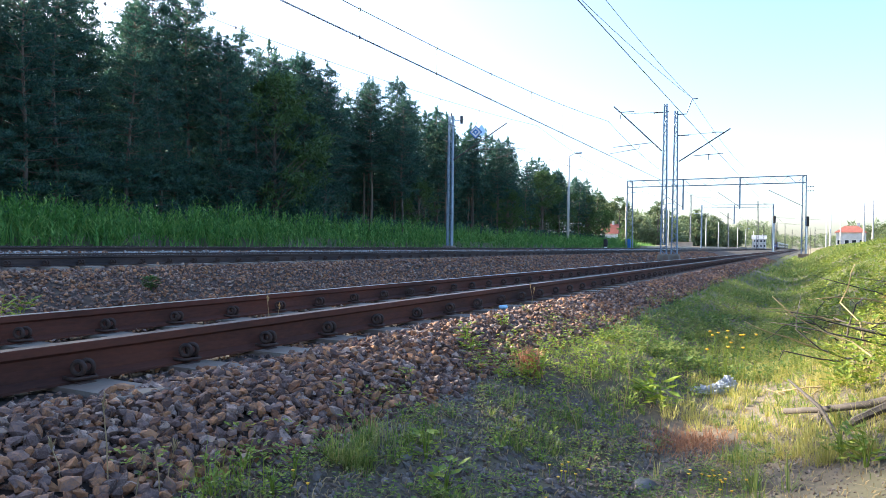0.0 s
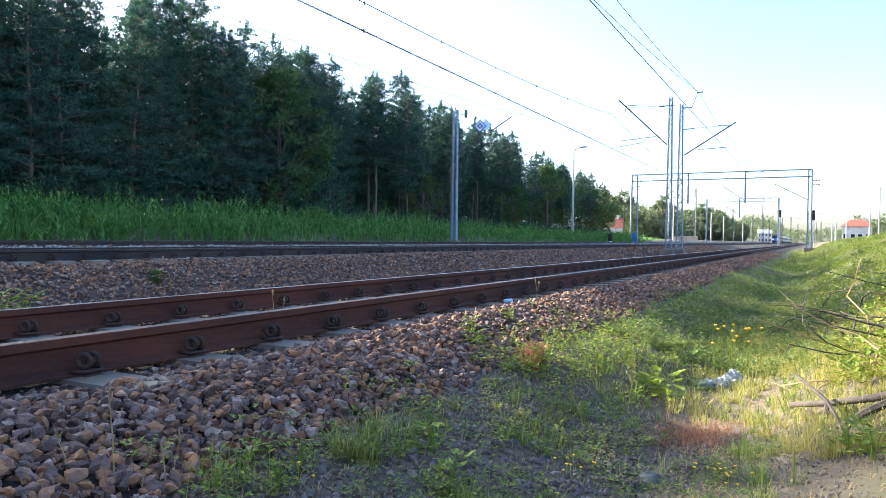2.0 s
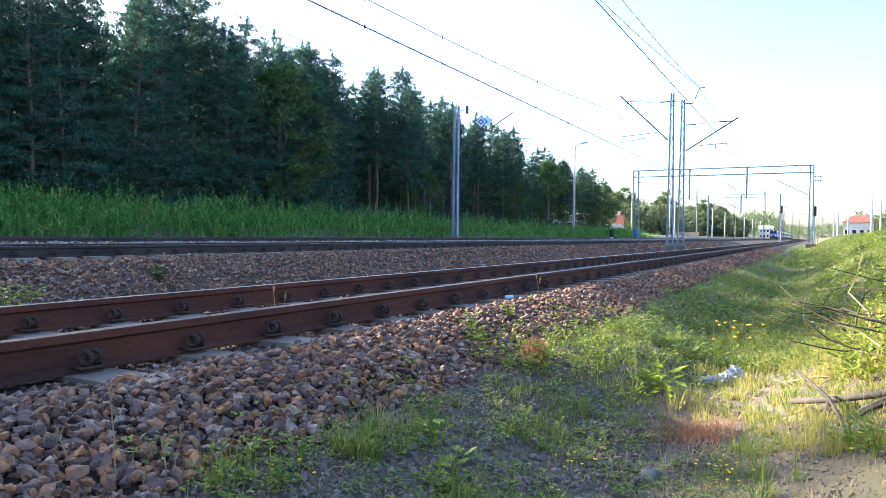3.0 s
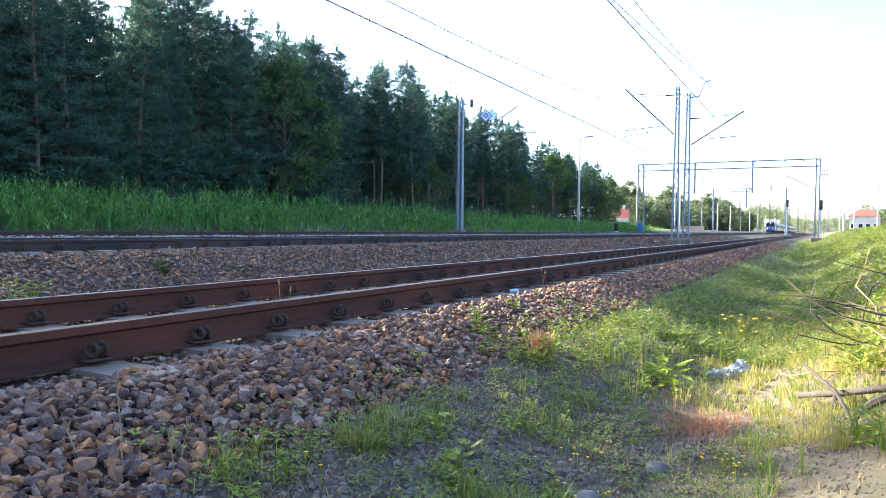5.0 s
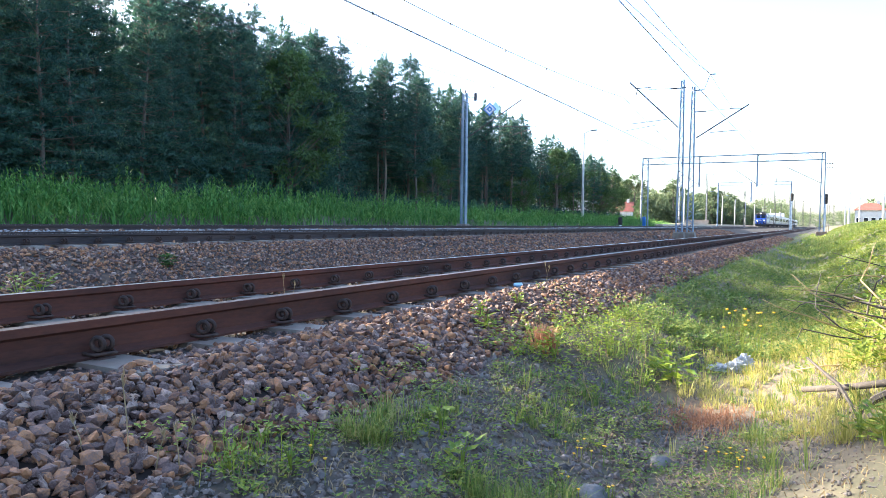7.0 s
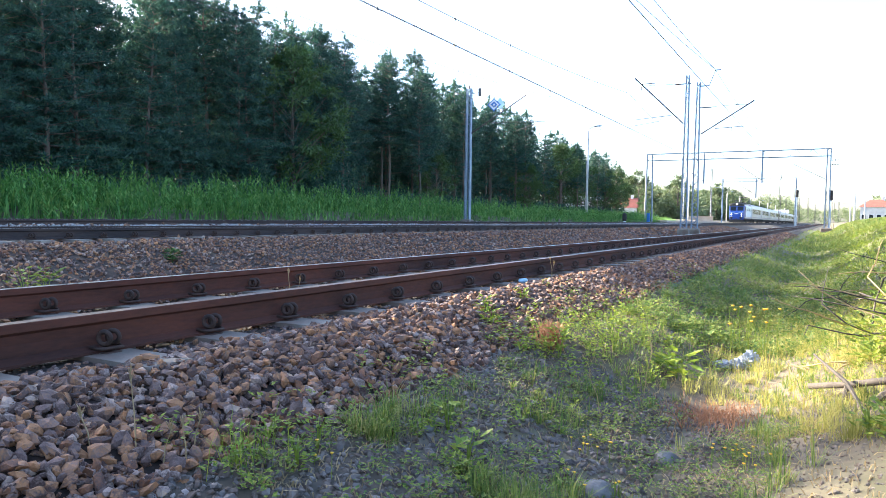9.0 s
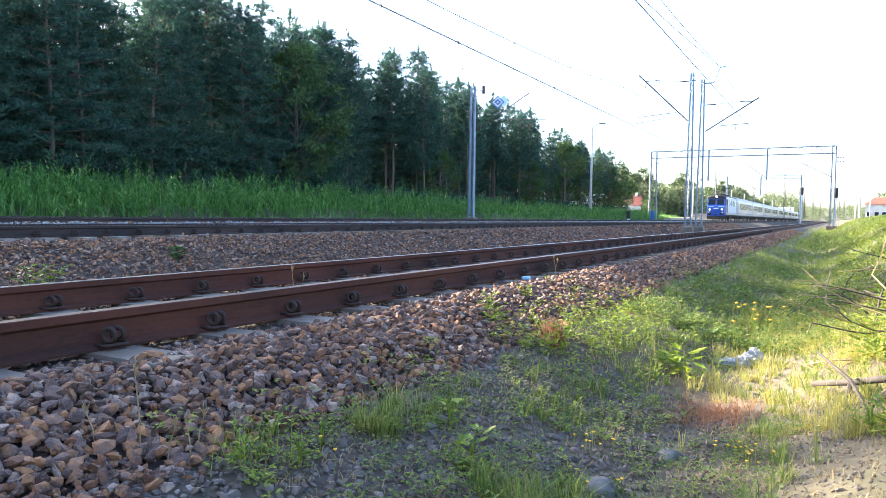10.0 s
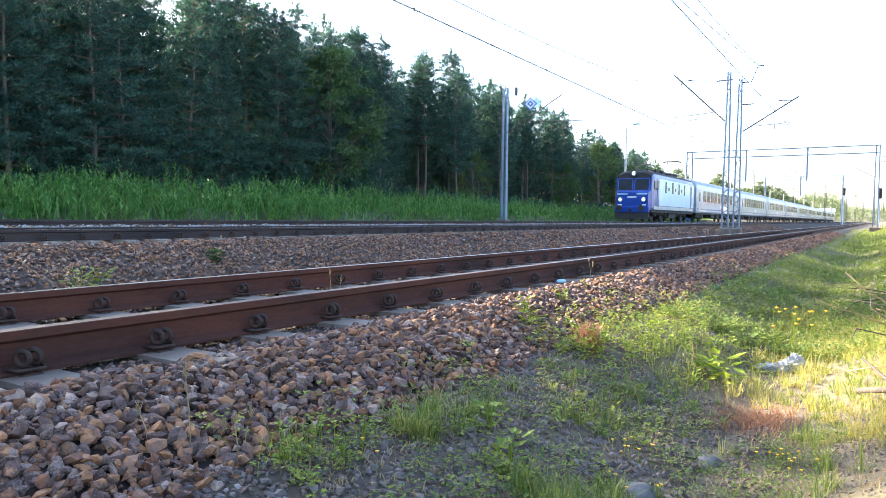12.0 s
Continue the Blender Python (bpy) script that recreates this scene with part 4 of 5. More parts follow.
def pine_meshes(seed, height, bare, spread, whorls, blades, leaf=0.12, gap=0.5):
    """A Scots pine: whorls of upswept boughs that carry flat pads of needles."""
    rng = np.random.default_rng(seed)
    tb = Build()
    lean = rng.normal(0, 0.010, 2)

    def axis(z):
        return np.array([lean[0] * z + 0.08 * math.sin(z * 0.7 + seed), lean[1] * z + 0.08 * math.cos(z * 0.55 + seed), z])

    zs = np.linspace(-0.3, height * 0.97, 10)
    tb.tube([axis(z) for z in zs], [0.12 * (1 - 0.9 * i / 9) for i in range(10)], 7)
    tris = []
    for i in range(whorls):
        u = (i + 0.4 * rng.random()) / whorls
        z = height * (bare + (0.97 - bare) * u)
        turn = rng.uniform(0, 6.28)
        for k in range(5):
            q = turn + k * 1.257 + rng.normal(0, 0.25)
            reach = (spread * (1.0 - u) ** 0.55 * rng.uniform(0.6, 1.12) + 0.12) * (0.65 + 0.35 * min(1, u * 5))
            base = axis(z)
            lift = reach * (rng.uniform(-0.12, 0.18) + 0.45 * u)
            tip = base + (math.cos(q) * reach, math.sin(q) * reach, lift)
            if reach > 0.6:
                tb.tube([base, tip], [0.026, 0.006], 3, caps=False)
            n = 1 + int(reach / gap)
            for j in range(n):
                f = 1.0 - 0.82 * j / n
                side = rng.normal(0, 0.2, 3) * reach * 0.5 * (1, 1, 0.35)
                tris.append(needle_tuft(rng, base + (tip - base) * f + side, 0.2 + 0.12 * reach * rng.random(), blades, leaf, 0.42, 0.55))
    for h in (0.0, 0.22, 0.45, 0.7):
        tris.append(needle_tuft(rng, axis(height - h), 0.10 + 0.12 * h, blades, leaf, 1.8, 1.3))
    for i in range(16):
        z = height * rng.uniform(0.08, max(bare, 0.25))
        q, r = rng.uniform(0, 6.28), rng.uniform(0.4, 1.4)
        a0 = axis(z)
        tb.tube([a0, a0 + (math.cos(q) * r, math.sin(q) * r, rng.uniform(-0.25, 0.2))], [0.014, 0.004], 3, caps=False)
    return tb.mesh("trunk", BARK, smooth=True), tri_mesh("crown", tris, NEEDLE)


def broadleaf_meshes(seed, height, spread, clumps, leaves, leaf, mat=None, low=0.22):
    """A tapered trunk with forking limbs, and clumps of leaves with gaps."""
    rng = np.random.default_rng(seed)
    tb = Build()
    tb.tube([(0, 0, -0.3), (0.1, 0, height * 0.3), (0.05, 0.1, height * 0.7)], [0.22, 0.16, 0.05], 7)
    tris = []
    for i in range(clumps):
        q, u = rng.uniform(0, 6.28), rng.random()
        z = height * (low + (0.97 - low) * u)
        r = spread * math.sin(math.pi * (0.12 + 0.83 * u)) * rng.uniform(0.4, 1.05)
        c = np.array([math.cos(q) * r, math.sin(q) * r, z])
        tb.tube([(0.05, 0, max(0.15 * height, z - r * 0.9)), c], [0.05, 0.012], 3, caps=False)
        tris.append(needle_tuft(rng, c, rng.uniform(0.5, 1.0) * spread * 0.32, leaves, leaf, 0.7, -0.2))
    return tb.mesh("trunk", BARK, smooth=True), tri_mesh("crown", tris, mat or LEAF)


def tree_from(name, meshes, label, category, at, group):
    t = thing(name, label, category, at, group)
    part("trunk", meshes[0], None, t)
    part("crown", meshes[1], None, t)
    return t


FORMS = ((1, 0.30, 2.3), (2, 0.42, 2.0), (3, 0.07, 2.5), (4, 0.46, 1.9), (5, 0.16, 2.4))
PINES = [pine_meshes(s, 12.0, b, sp, 17, 24, 0.15, 0.62) for s, b, sp in FORMS]
FINE_PINES = [pine_meshes(s + 50, 12.0, b, sp, 23, 44, 0.095, 0.48) for s, b, sp in FORMS]
BROAD_FAR = [broadleaf_meshes(s, 10.0, 3.4, 60, 70, 0.34, LEAF_HAZE, 0.06) for s in (24, 25)]
BROAD = [broadleaf_meshes(s, 10.0, 3.2, 56, 150, 0.17) for s in (21, 22, 23)]
rng = random.Random(11)


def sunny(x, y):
    """Unseen gap left in the forest rows so that the low sun reaches the ditch."""
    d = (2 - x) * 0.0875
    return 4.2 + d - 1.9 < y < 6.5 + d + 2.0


for row, (x0, step, reach) in enumerate(((-25.0, 2.3, 100), (-27.6, 2.1, 100), (-31.0, 2.5, 98), (-35.0, 3.0, 94), (-39.5, 3.4, 90))):
    y = -9.0
    while y < reach:
        x = x0 + rng.uniform(-1.1, 1.1)
        yy = y + rng.uniform(-0.9, 0.9)
        front_open = row == 0 and 34 < yy < 95
        k = rng.choice((1, 3, 0)) if front_open else rng.choice((2, 4, 2, 0)) if row == 0 else rng.randrange(5)
        s = rng.uniform(0.9, 1.1) * (0.95 if row == 0 else 1.06) * (0.89 if yy < 24 else max(0.74, 1 - max(0, yy - 42) * 0.0055))
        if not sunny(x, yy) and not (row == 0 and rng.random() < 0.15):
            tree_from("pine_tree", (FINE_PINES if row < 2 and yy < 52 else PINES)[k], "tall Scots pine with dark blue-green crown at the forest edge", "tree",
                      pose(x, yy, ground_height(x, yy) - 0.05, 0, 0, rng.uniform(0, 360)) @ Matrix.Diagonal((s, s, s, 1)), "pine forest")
        y += step
# Pines added to shape sun and shade on ditch and tracks, mostly out of view.
for x, y, s in ((-24.0, 4.0, 1.45), (-25.6, 3.5, 1.45), (-24.4, 1.9, 1.4), (-23.8, 0.2, 1.35), (-25.5, -1.2, 1.3), (-25.2, 6.4, 0.72), (-25.8, 7.6, 0.74), (-25.0, 8.8, 0.72), (-26.2, 9.8, 0.74),
                (-27.6, 7.0, 0.76), (-27.9, 8.4, 0.76), (-27.4, 9.6, 0.76), (-25.0, 11.1, 1.05), (-26.8, 11.5, 1.05), (-24.2, 12.4, 0.96), (-24.6, 14.0, 0.96), (-24.0, 15.6, 0.96), (-24.8, 17.3, 0.96)):
    tree_from("pine_tree", FINE_PINES[2] if y > 11 else PINES[2], "Scots pine with branches down to the ground, added at the forest edge to cast shade", "tree",
              pose(x, y, ground_height(x, y) - 0.05, 0, 0, rng.uniform(0, 360)) @ Matrix.Diagonal((s, s, s, 1)), "pine forest")
for x, y, s in ((-24.6, 30.5, 0.95), (-23.8, 64, 0.55), (-24.6, 76, 0.85), (-25, 83, 0.9), (-24, 92, 0.7), (-24.5, 99, 0.78), (-26, 102, 0.72), (-32.2, 150, 0.5), (-37.4, 152, 0.5), (-34.5, 158, 0.36), (-24.5, 47, 0.5)):
    tree_from("broadleaf_tree", rng.choice(BROAD), "bright green broadleaf tree among the pines", "tree",
              pose(x, y, ground_height(x, y) - 0.05, 0, 0, rng.uniform(0, 360)) @ Matrix.Diagonal((s, s, s, 1)), "broadleaf trees at the forest edge")
# woods beyond the station, and on the other side of the bank
for i in range(46):
    y = rng.uniform(190, 460)
    x = -30 - rng.random() ** 1.4 * 45 - (y - 190) * 0.02
    s = rng.uniform(1.0, 1.5)
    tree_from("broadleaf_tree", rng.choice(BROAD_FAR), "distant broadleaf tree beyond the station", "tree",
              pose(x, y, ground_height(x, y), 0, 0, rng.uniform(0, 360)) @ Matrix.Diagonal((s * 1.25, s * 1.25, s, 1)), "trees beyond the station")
for i in range(22):
    y = rng.uniform(190, 330)
    x = 9 + (y - 190) * 0.12 + rng.uniform(0, 34)
    s = rng.uniform(0.55, 0.8)
    tree_from("broadleaf_tree", rng.choice(BROAD_FAR), "distant dark tree beyond the grassy bank", "tree",
              pose(x, y, ground_height(x, y), 0, 0, rng.uniform(0, 360)) @ Matrix.Diagonal((s * 1.3, s * 1.3, s, 1)), "trees beyond the bank")


def wood_mass(name, label, spans, mat, leaf, count, seed):
    """Leafy undergrowth or far woods, nobody could count: blades in clumps filling long strips."""
    r = np.random.default_rng(seed)
    tris = []
    for x0, x1, y0, y1, z0, z1, clumps in spans:
        for _ in range(clumps):
            x, y = r.uniform(x0, x1), r.uniform(y0, y1)
            top = z0 + (z1 - z0) * r.random() ** 0.7
            tris.append(needle_tuft(r, np.array([x, y, ground_height(x, y) + top]), leaf * 3.2, count, leaf, 0.8, 0.1))
    return tagged(new(name, tri_mesh(name, tris, mat)), label, "undergrowth", kind="stuff")


wood_mass("forest_undergrowth", "dark leafy undergrowth and saplings inside the pine forest", [
    (-41, -30, 12, 100, 0.0, 6.5, 1300), (-54, -43, 16, 70, 0, 10.5, 1300), (-52, -42, 70, 100, 0, 7.5, 600), (-60, -46, 10, 100, 0, 6.0, 1400)], NEEDLE, 0.34, 24, 31)
wood_mass("forest_edge_shrubs", "dense green shrubs and young pines along the forest edge", [
    (-27, -24, 12, 37, 0.2, 3.6, 700), (-26.5, -23.8, 37, 102, 0.0, 1.3, 500)], NEEDLE, 0.15, 36, 32)
wood_mass("far_woods", "blue-green woods on the horizon", [(-80, -34, 205, 460, 0, 8.5, 1500), (-130, -20, 480, 800, 0, 17, 900), (-60, 60, 850, 1100, 0, 16, 500), (20, 110, 300, 420, 0, 9, 300)], LEAF_HAZE, 0.9, 40, 33)


# ---- grass and weeds ----
def blades(name, label, count, place, mat, h0, h1, w, category="grass", lean=0.35, seed=5):
    """Bent tapering blades, one mesh."""
    r = np.random.default_rng(seed)
    V, Fc, k = [], [], 0
    for _ in range(count):
        got = place(r)
        if got is None:
            continue
        x, y, z, s = got
        h = r.uniform(h0, h1) * s
        q = r.uniform(0, 6.283)
        b = r.uniform(0.1, lean) * h
        dx, dy = math.cos(q), math.sin(q)
        ww = w * (0.6 + 0.7 * r.random()) * (0.6 + 0.4 * s)
        q2 = r.uniform(0, 6.283)
        ex, ey = math.cos(q2) * ww, math.sin(q2) * ww
        V += [(x - ex, y - ey, z - 0.02), (x + ex, y + ey, z - 0.02),
              (x + dx * b * 0.35 + ex * 0.8, y + dy * b * 0.35 + ey * 0.8, z + h * 0.6), (x + dx * b * 0.35 - ex * 0.8, y + dy * b * 0.35 - ey * 0.8, z + h * 0.6),
              (x + dx * b, y + dy * b, z + h * 0.97)]
        Fc += [(k, k + 1, k + 2, k + 3), (k + 3, k + 2, k + 4)]
        k += 5
    me = bpy.data.meshes.new(name)
    me.from_pydata(V, [], Fc)
    me.materials.append(mat)
    return tagged(new(name, me), label, category, kind="stuff")


def bank_place(r):
    y = 6 + 112 * r.random() ** 1.5
    x = -17.9 - 6.5 * r.random() ** 0.8
    n = noise.noise((x * 0.35, y * 0.35, 2)) + 0.9 * noise.noise((x * 1.3, y * 1.3, 7))
    return x, y, ground_height(x, y), max(0.22, 0.7 + 0.6 * n + (0.15 if y < 30 else -0.1))


blades("tall_grass", "tall green grass and weeds along the bank before the forest", 20000, bank_place, REED, 0.25, 0.9, 0.02, lean=0.6)


def bank_weed_place(r):
    y = 9 + 95 * r.random() ** 1.4
    x = -18.0 - 4.8 * r.random()
    d = 0.8 * noise.noise((x * 0.5, y * 0.4, 17)) + 0.9 * noise.noise((x * 1.4, y * 1.2, 19))
    return None if d < -0.3 else (x, y, max(0.4, 0.85 + 0.8 * d) * (1.0 if y < 45 else 0.8))


def verge_place(r):
    y = 1.2 + 90 * r.random() ** 2.0
    x = 1.05 + (4.6 + y * 0.05) * r.random() ** 1.15
    d = noise.noise((x * 1.3, y * 0.8, 4)) + 0.5 * noise.noise((x * 4, y * 3, 9))
    if d < -0.12 + (0.5 if y < 4.0 else 0) + (0.2 if x < 1.7 and y < 5 else 0):
        return None
    if y < 4.2 and r.random() < 0.72:
        return None
    return x, y, ground_height(x, y), max(0.3, 0.6 + 0.6 * d) + 0.009 * y


blades("verge_grass", "short green and dry yellow grass on the ditch and bank", 60000, verge_place, GRASS, 0.03, 0.13, 0.0022, lean=1.3)


def ditch_place(r):
    """Dense short grass of the ditch and the bank, thin on the stony slope and the sandy path."""
    y = 2.2 + 24 * r.random() ** 2.3
    x = 1.25 + 3.4 * r.random()
    d = noise.noise((x * 2.0, y * 1.5, 24)) + 0.6 * noise.noise((x * 6, y * 5, 29))
    bare = 0.42 if (y < 3.7 and x > 2.45) else 0.0 if y < 3.9 else 0.1 if (x < 1.7 and y < 9) else -0.35
    return None if d < bare + 0.12 or ((x - 2.38) / 0.28) ** 2 + ((y - 4.1) / 0.38) ** 2 < 1 else (x, y, ground_height(x, y), max(0.3, 0.5 + 0.7 * d) * r.uniform(0.6, 1.4) + 0.02 * y)




def dry_place(r):
    y = 3.45 + 6 * r.random() ** 1.4
    x = 2.15 + 2.3 * r.random()
    d = noise.noise((x * 2.4, y * 2.0, 44)) + 0.7 * noise.noise((x * 7, y * 6, 49))
    withered = ((x - 2.38) / 0.3) ** 2 + ((y - 4.1) / 0.4) ** 2 < 1
    if withered or d < -0.3 + max(0, 3.9 - y) * 0.9:
        return None
    return x, y, ground_height(x, y), max(0.35, 0.75 + 0.7 * d) * r.uniform(0.6, 1.3)


def tufts(name, label, count, place, mat, h0, h1, w, n0, n1, seed, flare=0.8):
    """Tussocks: blades that spring from one root and bend outwards, one mesh."""
    r = np.random.default_rng(seed)
    V, Fc, k = [], [], 0
    for _ in range(count):
        got = place(r)
        if got is None:
            continue
        x, y, z, s = got
        for _ in range(int(r.integers(n0, n1))):
            q = r.uniform(0, 6.283)
            h = r.uniform(h0, h1) * s
            b = h * flare * r.random()
            dx, dy = math.cos(q), math.sin(q)
            px, py = x + dx * 0.03 * s * r.random(), y + dy * 0.03 * s * r.random()
            ww = w * r.uniform(0.6, 1.4)
            ex, ey = -dy * ww, dx * ww
            droop = h * (1.0 - 0.35 * b / h)
            V += [(px - ex, py - ey, z - 0.02), (px + ex, py + ey, z - 0.02), (px + dx * b * 0.4 + ex * 0.8, py + dy * b * 0.4 + ey * 0.8, z + droop * 0.62),
                  (px + dx * b * 0.4 - ex * 0.8, py + dy * b * 0.4 - ey * 0.8, z + droop * 0.62), (px + dx * b, py + dy * b, z + droop)]
            Fc += [(k, k + 1, k + 2, k + 3), (k + 3, k + 2, k + 4)]
            k += 5
    me = bpy.data.meshes.new(name)
    me.from_pydata(V, [], Fc)
    me.materials.append(mat)
    return tagged(new(name, me), label, "grass", kind="stuff")


def far_ditch_place(r):
    y = 6.3 + 34 * r.random() ** 1.4
    x = 1.15 + 3.8 * r.random()
    d = noise.noise((x * 1.6, y * 0.9, 34)) + 0.5 * noise.noise((x * 5, y * 4, 39))
    return None if d < (0.1 if x < 1.75 else -0.3) else (x, y, ground_height(x, y), 0.7 + 0.4 * d + 0.012 * y)


tufts("ditch_grass", "clumps of low green and straw grass covering the ditch", 5600, ditch_place, GRASS, 0.04, 0.15, 0.0019, 8, 22, 15, flare=1.2)
tufts("dry_yellow_grass", "thin dry yellow grass on the sunny bank", 2500, dry_place, DRY_GRASS, 0.04, 0.16, 0.0018, 6, 20, 17, flare=1.3)
tufts("distant_ditch_grass", "low green grass along the far ditch and bank", 3600, lambda r: (lambda x, y: (x, y, ground_height(x, y), r.uniform(0.8, 1.6)))(1.6 + 5.0 * r.random(), 30 + 75 * r.random() ** 1.3),
      GRASS, 0.05, 0.15, 0.014, 6, 11, 18, flare=1.3)
tufts("far_ditch_grass", "shaded low grass further along the ditch", 4500, far_ditch_place, GRASS, 0.04, 0.12, 0.004, 7, 14, 16, flare=1.2)


def leaf_pieces(r, x, y, z, height, spread, leaves, size):
    """Leaf quads of one low weed, folded along the middle, as triangles."""
    out = []
    for _ in range(leaves):
        q, u = r.uniform(0, 6.283), r.random()
        p = np.array([x + math.cos(q) * spread * u * 0.6, y + math.sin(q) * spread * u * 0.6, z + height * r.uniform(0.15, 1.0)])
        d = np.array([math.cos(q), math.sin(q), r.uniform(-0.2, 0.7)])
        d /= np.linalg.norm(d)
        s = np.cross(d, (0, 0, 1.0))
        s /= np.linalg.norm(s) + 1e-6
        l = size * r.uniform(0.6, 1.3)
        mid, tip = p + d * l * 0.5 - (0, 0, 0.1 * l), p + d * l
        a0, b0 = mid + s * l * 0.28 + (0, 0, 0.12 * l), mid - s * l * 0.28 + (0, 0, 0.12 * l)
        out += [(p, mid, a0), (p, b0, mid), (mid, tip, a0), (mid, b0, tip)]
    return np.array(out)


def weed_patch(name, label, count, place, mat, height, spread, leaves, size, seed):
    r = np.random.default_rng(seed)
    tris = []
    for _ in range(count):
        got = place(r)
        if got is None:
            continue
        x, y, s = got
        tris.append(leaf_pieces(r, x, y, ground_height(x, y) if x > 1.0 else ballast_height(x, y) + 0.02 if x > -17 else ground_height(x, y), height * s, spread * s, leaves, size * (0.6 + 0.4 * s)))
    return tagged(new(name, tri_mesh(name, tris, mat)), label, "weeds", kind="stuff")


def slope_place(r):
    y = 1.4 + 11 * r.random() ** 1.3
    x = 0.95 + 2.4 * r.random()
    d = noise.noise((x * 1.5, y * 1.0, 14))
    return None if d < -0.02 or (x > 2.4 and y < 4.3) else (x, y, 0.6 + 0.7 * d)




def upright_weeds(name, label, count, place, mat, height, leaves, size, seed):
    """Tall upright leafy stems standing in clumps, one mesh of narrow leaves."""
    r = np.random.default_rng(seed)
    tris = []
    for _ in range(count):
        got = place(r)
        if got is None:
            continue
        x, y, s = got
        h = height * s * r.uniform(0.75, 1.15)
        u = r.uniform(0.1, 1.0, leaves)
        q = r.uniform(0, 6.283, leaves)
        tilt = r.normal(0, 0.07, 2)
        foot = np.stack([x + tilt[0] * h * u, y + tilt[1] * h * u, ground_height(x, y) + h * u], 1)
        out = np.stack([np.cos(q), np.sin(q), r.uniform(0.5, 1.6, leaves)], 1)
        out /= np.linalg.norm(out, axis=1)[:, None]
        side = np.stack([-np.sin(q), np.cos(q), np.zeros(leaves)], 1)
        l = (size * (1.15 - 0.6 * u) * r.uniform(0.7, 1.3, leaves))[:, None]
        tris.append(np.stack([foot - side * l * 0.12, foot + side * l * 0.12, foot + out * l], 1))
        top = np.array([x + tilt[0] * h, y + tilt[1] * h, ground_height(x, y) + h])
        tris.append(np.array([[(x - 0.008, y, ground_height(x, y)), (x + 0.008, y + 0.004, ground_height(x, y)), tuple(top)]]))
    return tagged(new(name, tri_mesh(name, tris, mat)), label, "weeds", kind="stuff")


upright_weeds("tall_bank_weeds", "tall upright leafy green weeds on the bank before the forest", 4200, bank_weed_place, REED, 1.25, 15, 0.3, 40)
weed_patch("low_weeds", "low yellow-green leafy weeds on the edge of the crushed stone", 900, slope_place, WEED, 0.10, 0.09, 14, 0.03, 41)
weed_patch("ditch_cover", "low dull green leaves carpeting the shaded ditch", 1500,
           lambda r: (1.3 + 1.9 * r.random(), 6.2 + 12 * r.random() ** 1.3, r.uniform(0.6, 1.5)), GRASS, 0.08, 0.14, 11, 0.045, 46)
weed_patch("ground_cover", "small dull green leaves creeping over the gravelly soil", 1100,
           lambda r: (lambda x, y: (x, y, r.uniform(0.5, 1.3)) if noise.noise((x * 2.2, y * 1.8, 54)) > -0.08 else None)(1.2 + 1.7 * r.random(), 1.5 + 2.6 * r.random()), GRASS, 0.06, 0.09, 12, 0.022, 45)
weed_patch("lush_weeds", "lush yellow-green weeds lit by the sun below the crushed stone", 230,
           lambda r: (1.42 + r.normal(0, 0.3), r.uniform(3.9, 6.4), r.uniform(0.5, 1.2)), WEED, 0.12, 0.1, 14, 0.034, 42)
weed_patch("bank_weeds", "dense sunlit weeds covering the bank", 900,
           lambda r: (3.1 + 2.6 * r.random(), 4.6 + 26 * r.random() ** 1.6, r.uniform(0.7, 1.6)), WEED, 0.22, 0.16, 12, 0.06, 43)


def weed(label, x, y, h, leaves, size, seed, mat=None, on=None):
    r = np.random.default_rng(seed)
    z = on if on is not None else (ground_height(x, y) if x > 1.0 else ballast_height(x, y))
    t = thing("weed", label, "weed", pose(x, y, z), "single weeds")
    for k in range(3):
        q = r.uniform(0, 6.28)
        part("stem", Build().tube([(0, 0, -0.03), (math.cos(q) * h * 0.12, math.sin(q) * h * 0.12, h * 0.6), (math.cos(q) * h * 0.3, math.sin(q) * h * 0.3, h)], [0.004, 0.003, 0.0015], 5), mat or WEED, t)
    part("leaves", tri_mesh("leaves", [leaf_pieces(r, 0, 0, 0, h, h * 0.7, leaves, size)], mat or WEED), None, t)
    return t


for i, (x, y, h, n, s) in enumerate(((1.29, 1.96, 0.12, 60, 0.026), (1.34, 1.8, 0.10, 50, 0.026), (1.24, 1.62, 0.09, 40, 0.026), (1.15, 1.85, 0.09, 30, 0.03), (1.4, 4.3, 0.2, 40, 0.055), (1.6, 4.9, 0.24, 40, 0.06),
                                     (0.75, 4.5, 0.14, 24, 0.05), (0.7, 5.3, 0.13, 24, 0.05), (0.9, 4.3, 0.16, 24, 0.055), (2.04, 4.9, 0.2, 26, 0.11), (2.12, 4.75, 0.18, 22, 0.10), (1.5, 2.6, 0.14, 14, 0.07),
                                     (1.7, 2.4, 0.13, 16, 0.06), (3.12, 3.45, 0.16, 40, 0.05), (3.2, 3.3, 0.16, 40, 0.05))):
    weed("yellow-green leafy weed growing among loose stones", x, y, h, n, s, 60 + i)
weed("bright green weed between two tracks", -2.62, 3.05, 0.3, 44, 0.07, 90, on=-0.28)
weed("bright green weed between two tracks", -2.64, 3.22, 0.27, 40, 0.07, 91, on=-0.28)
weed("dull green weed on the crushed stone", -5.7, 6.9, 0.2, 90, 0.09, 92, LEAF)

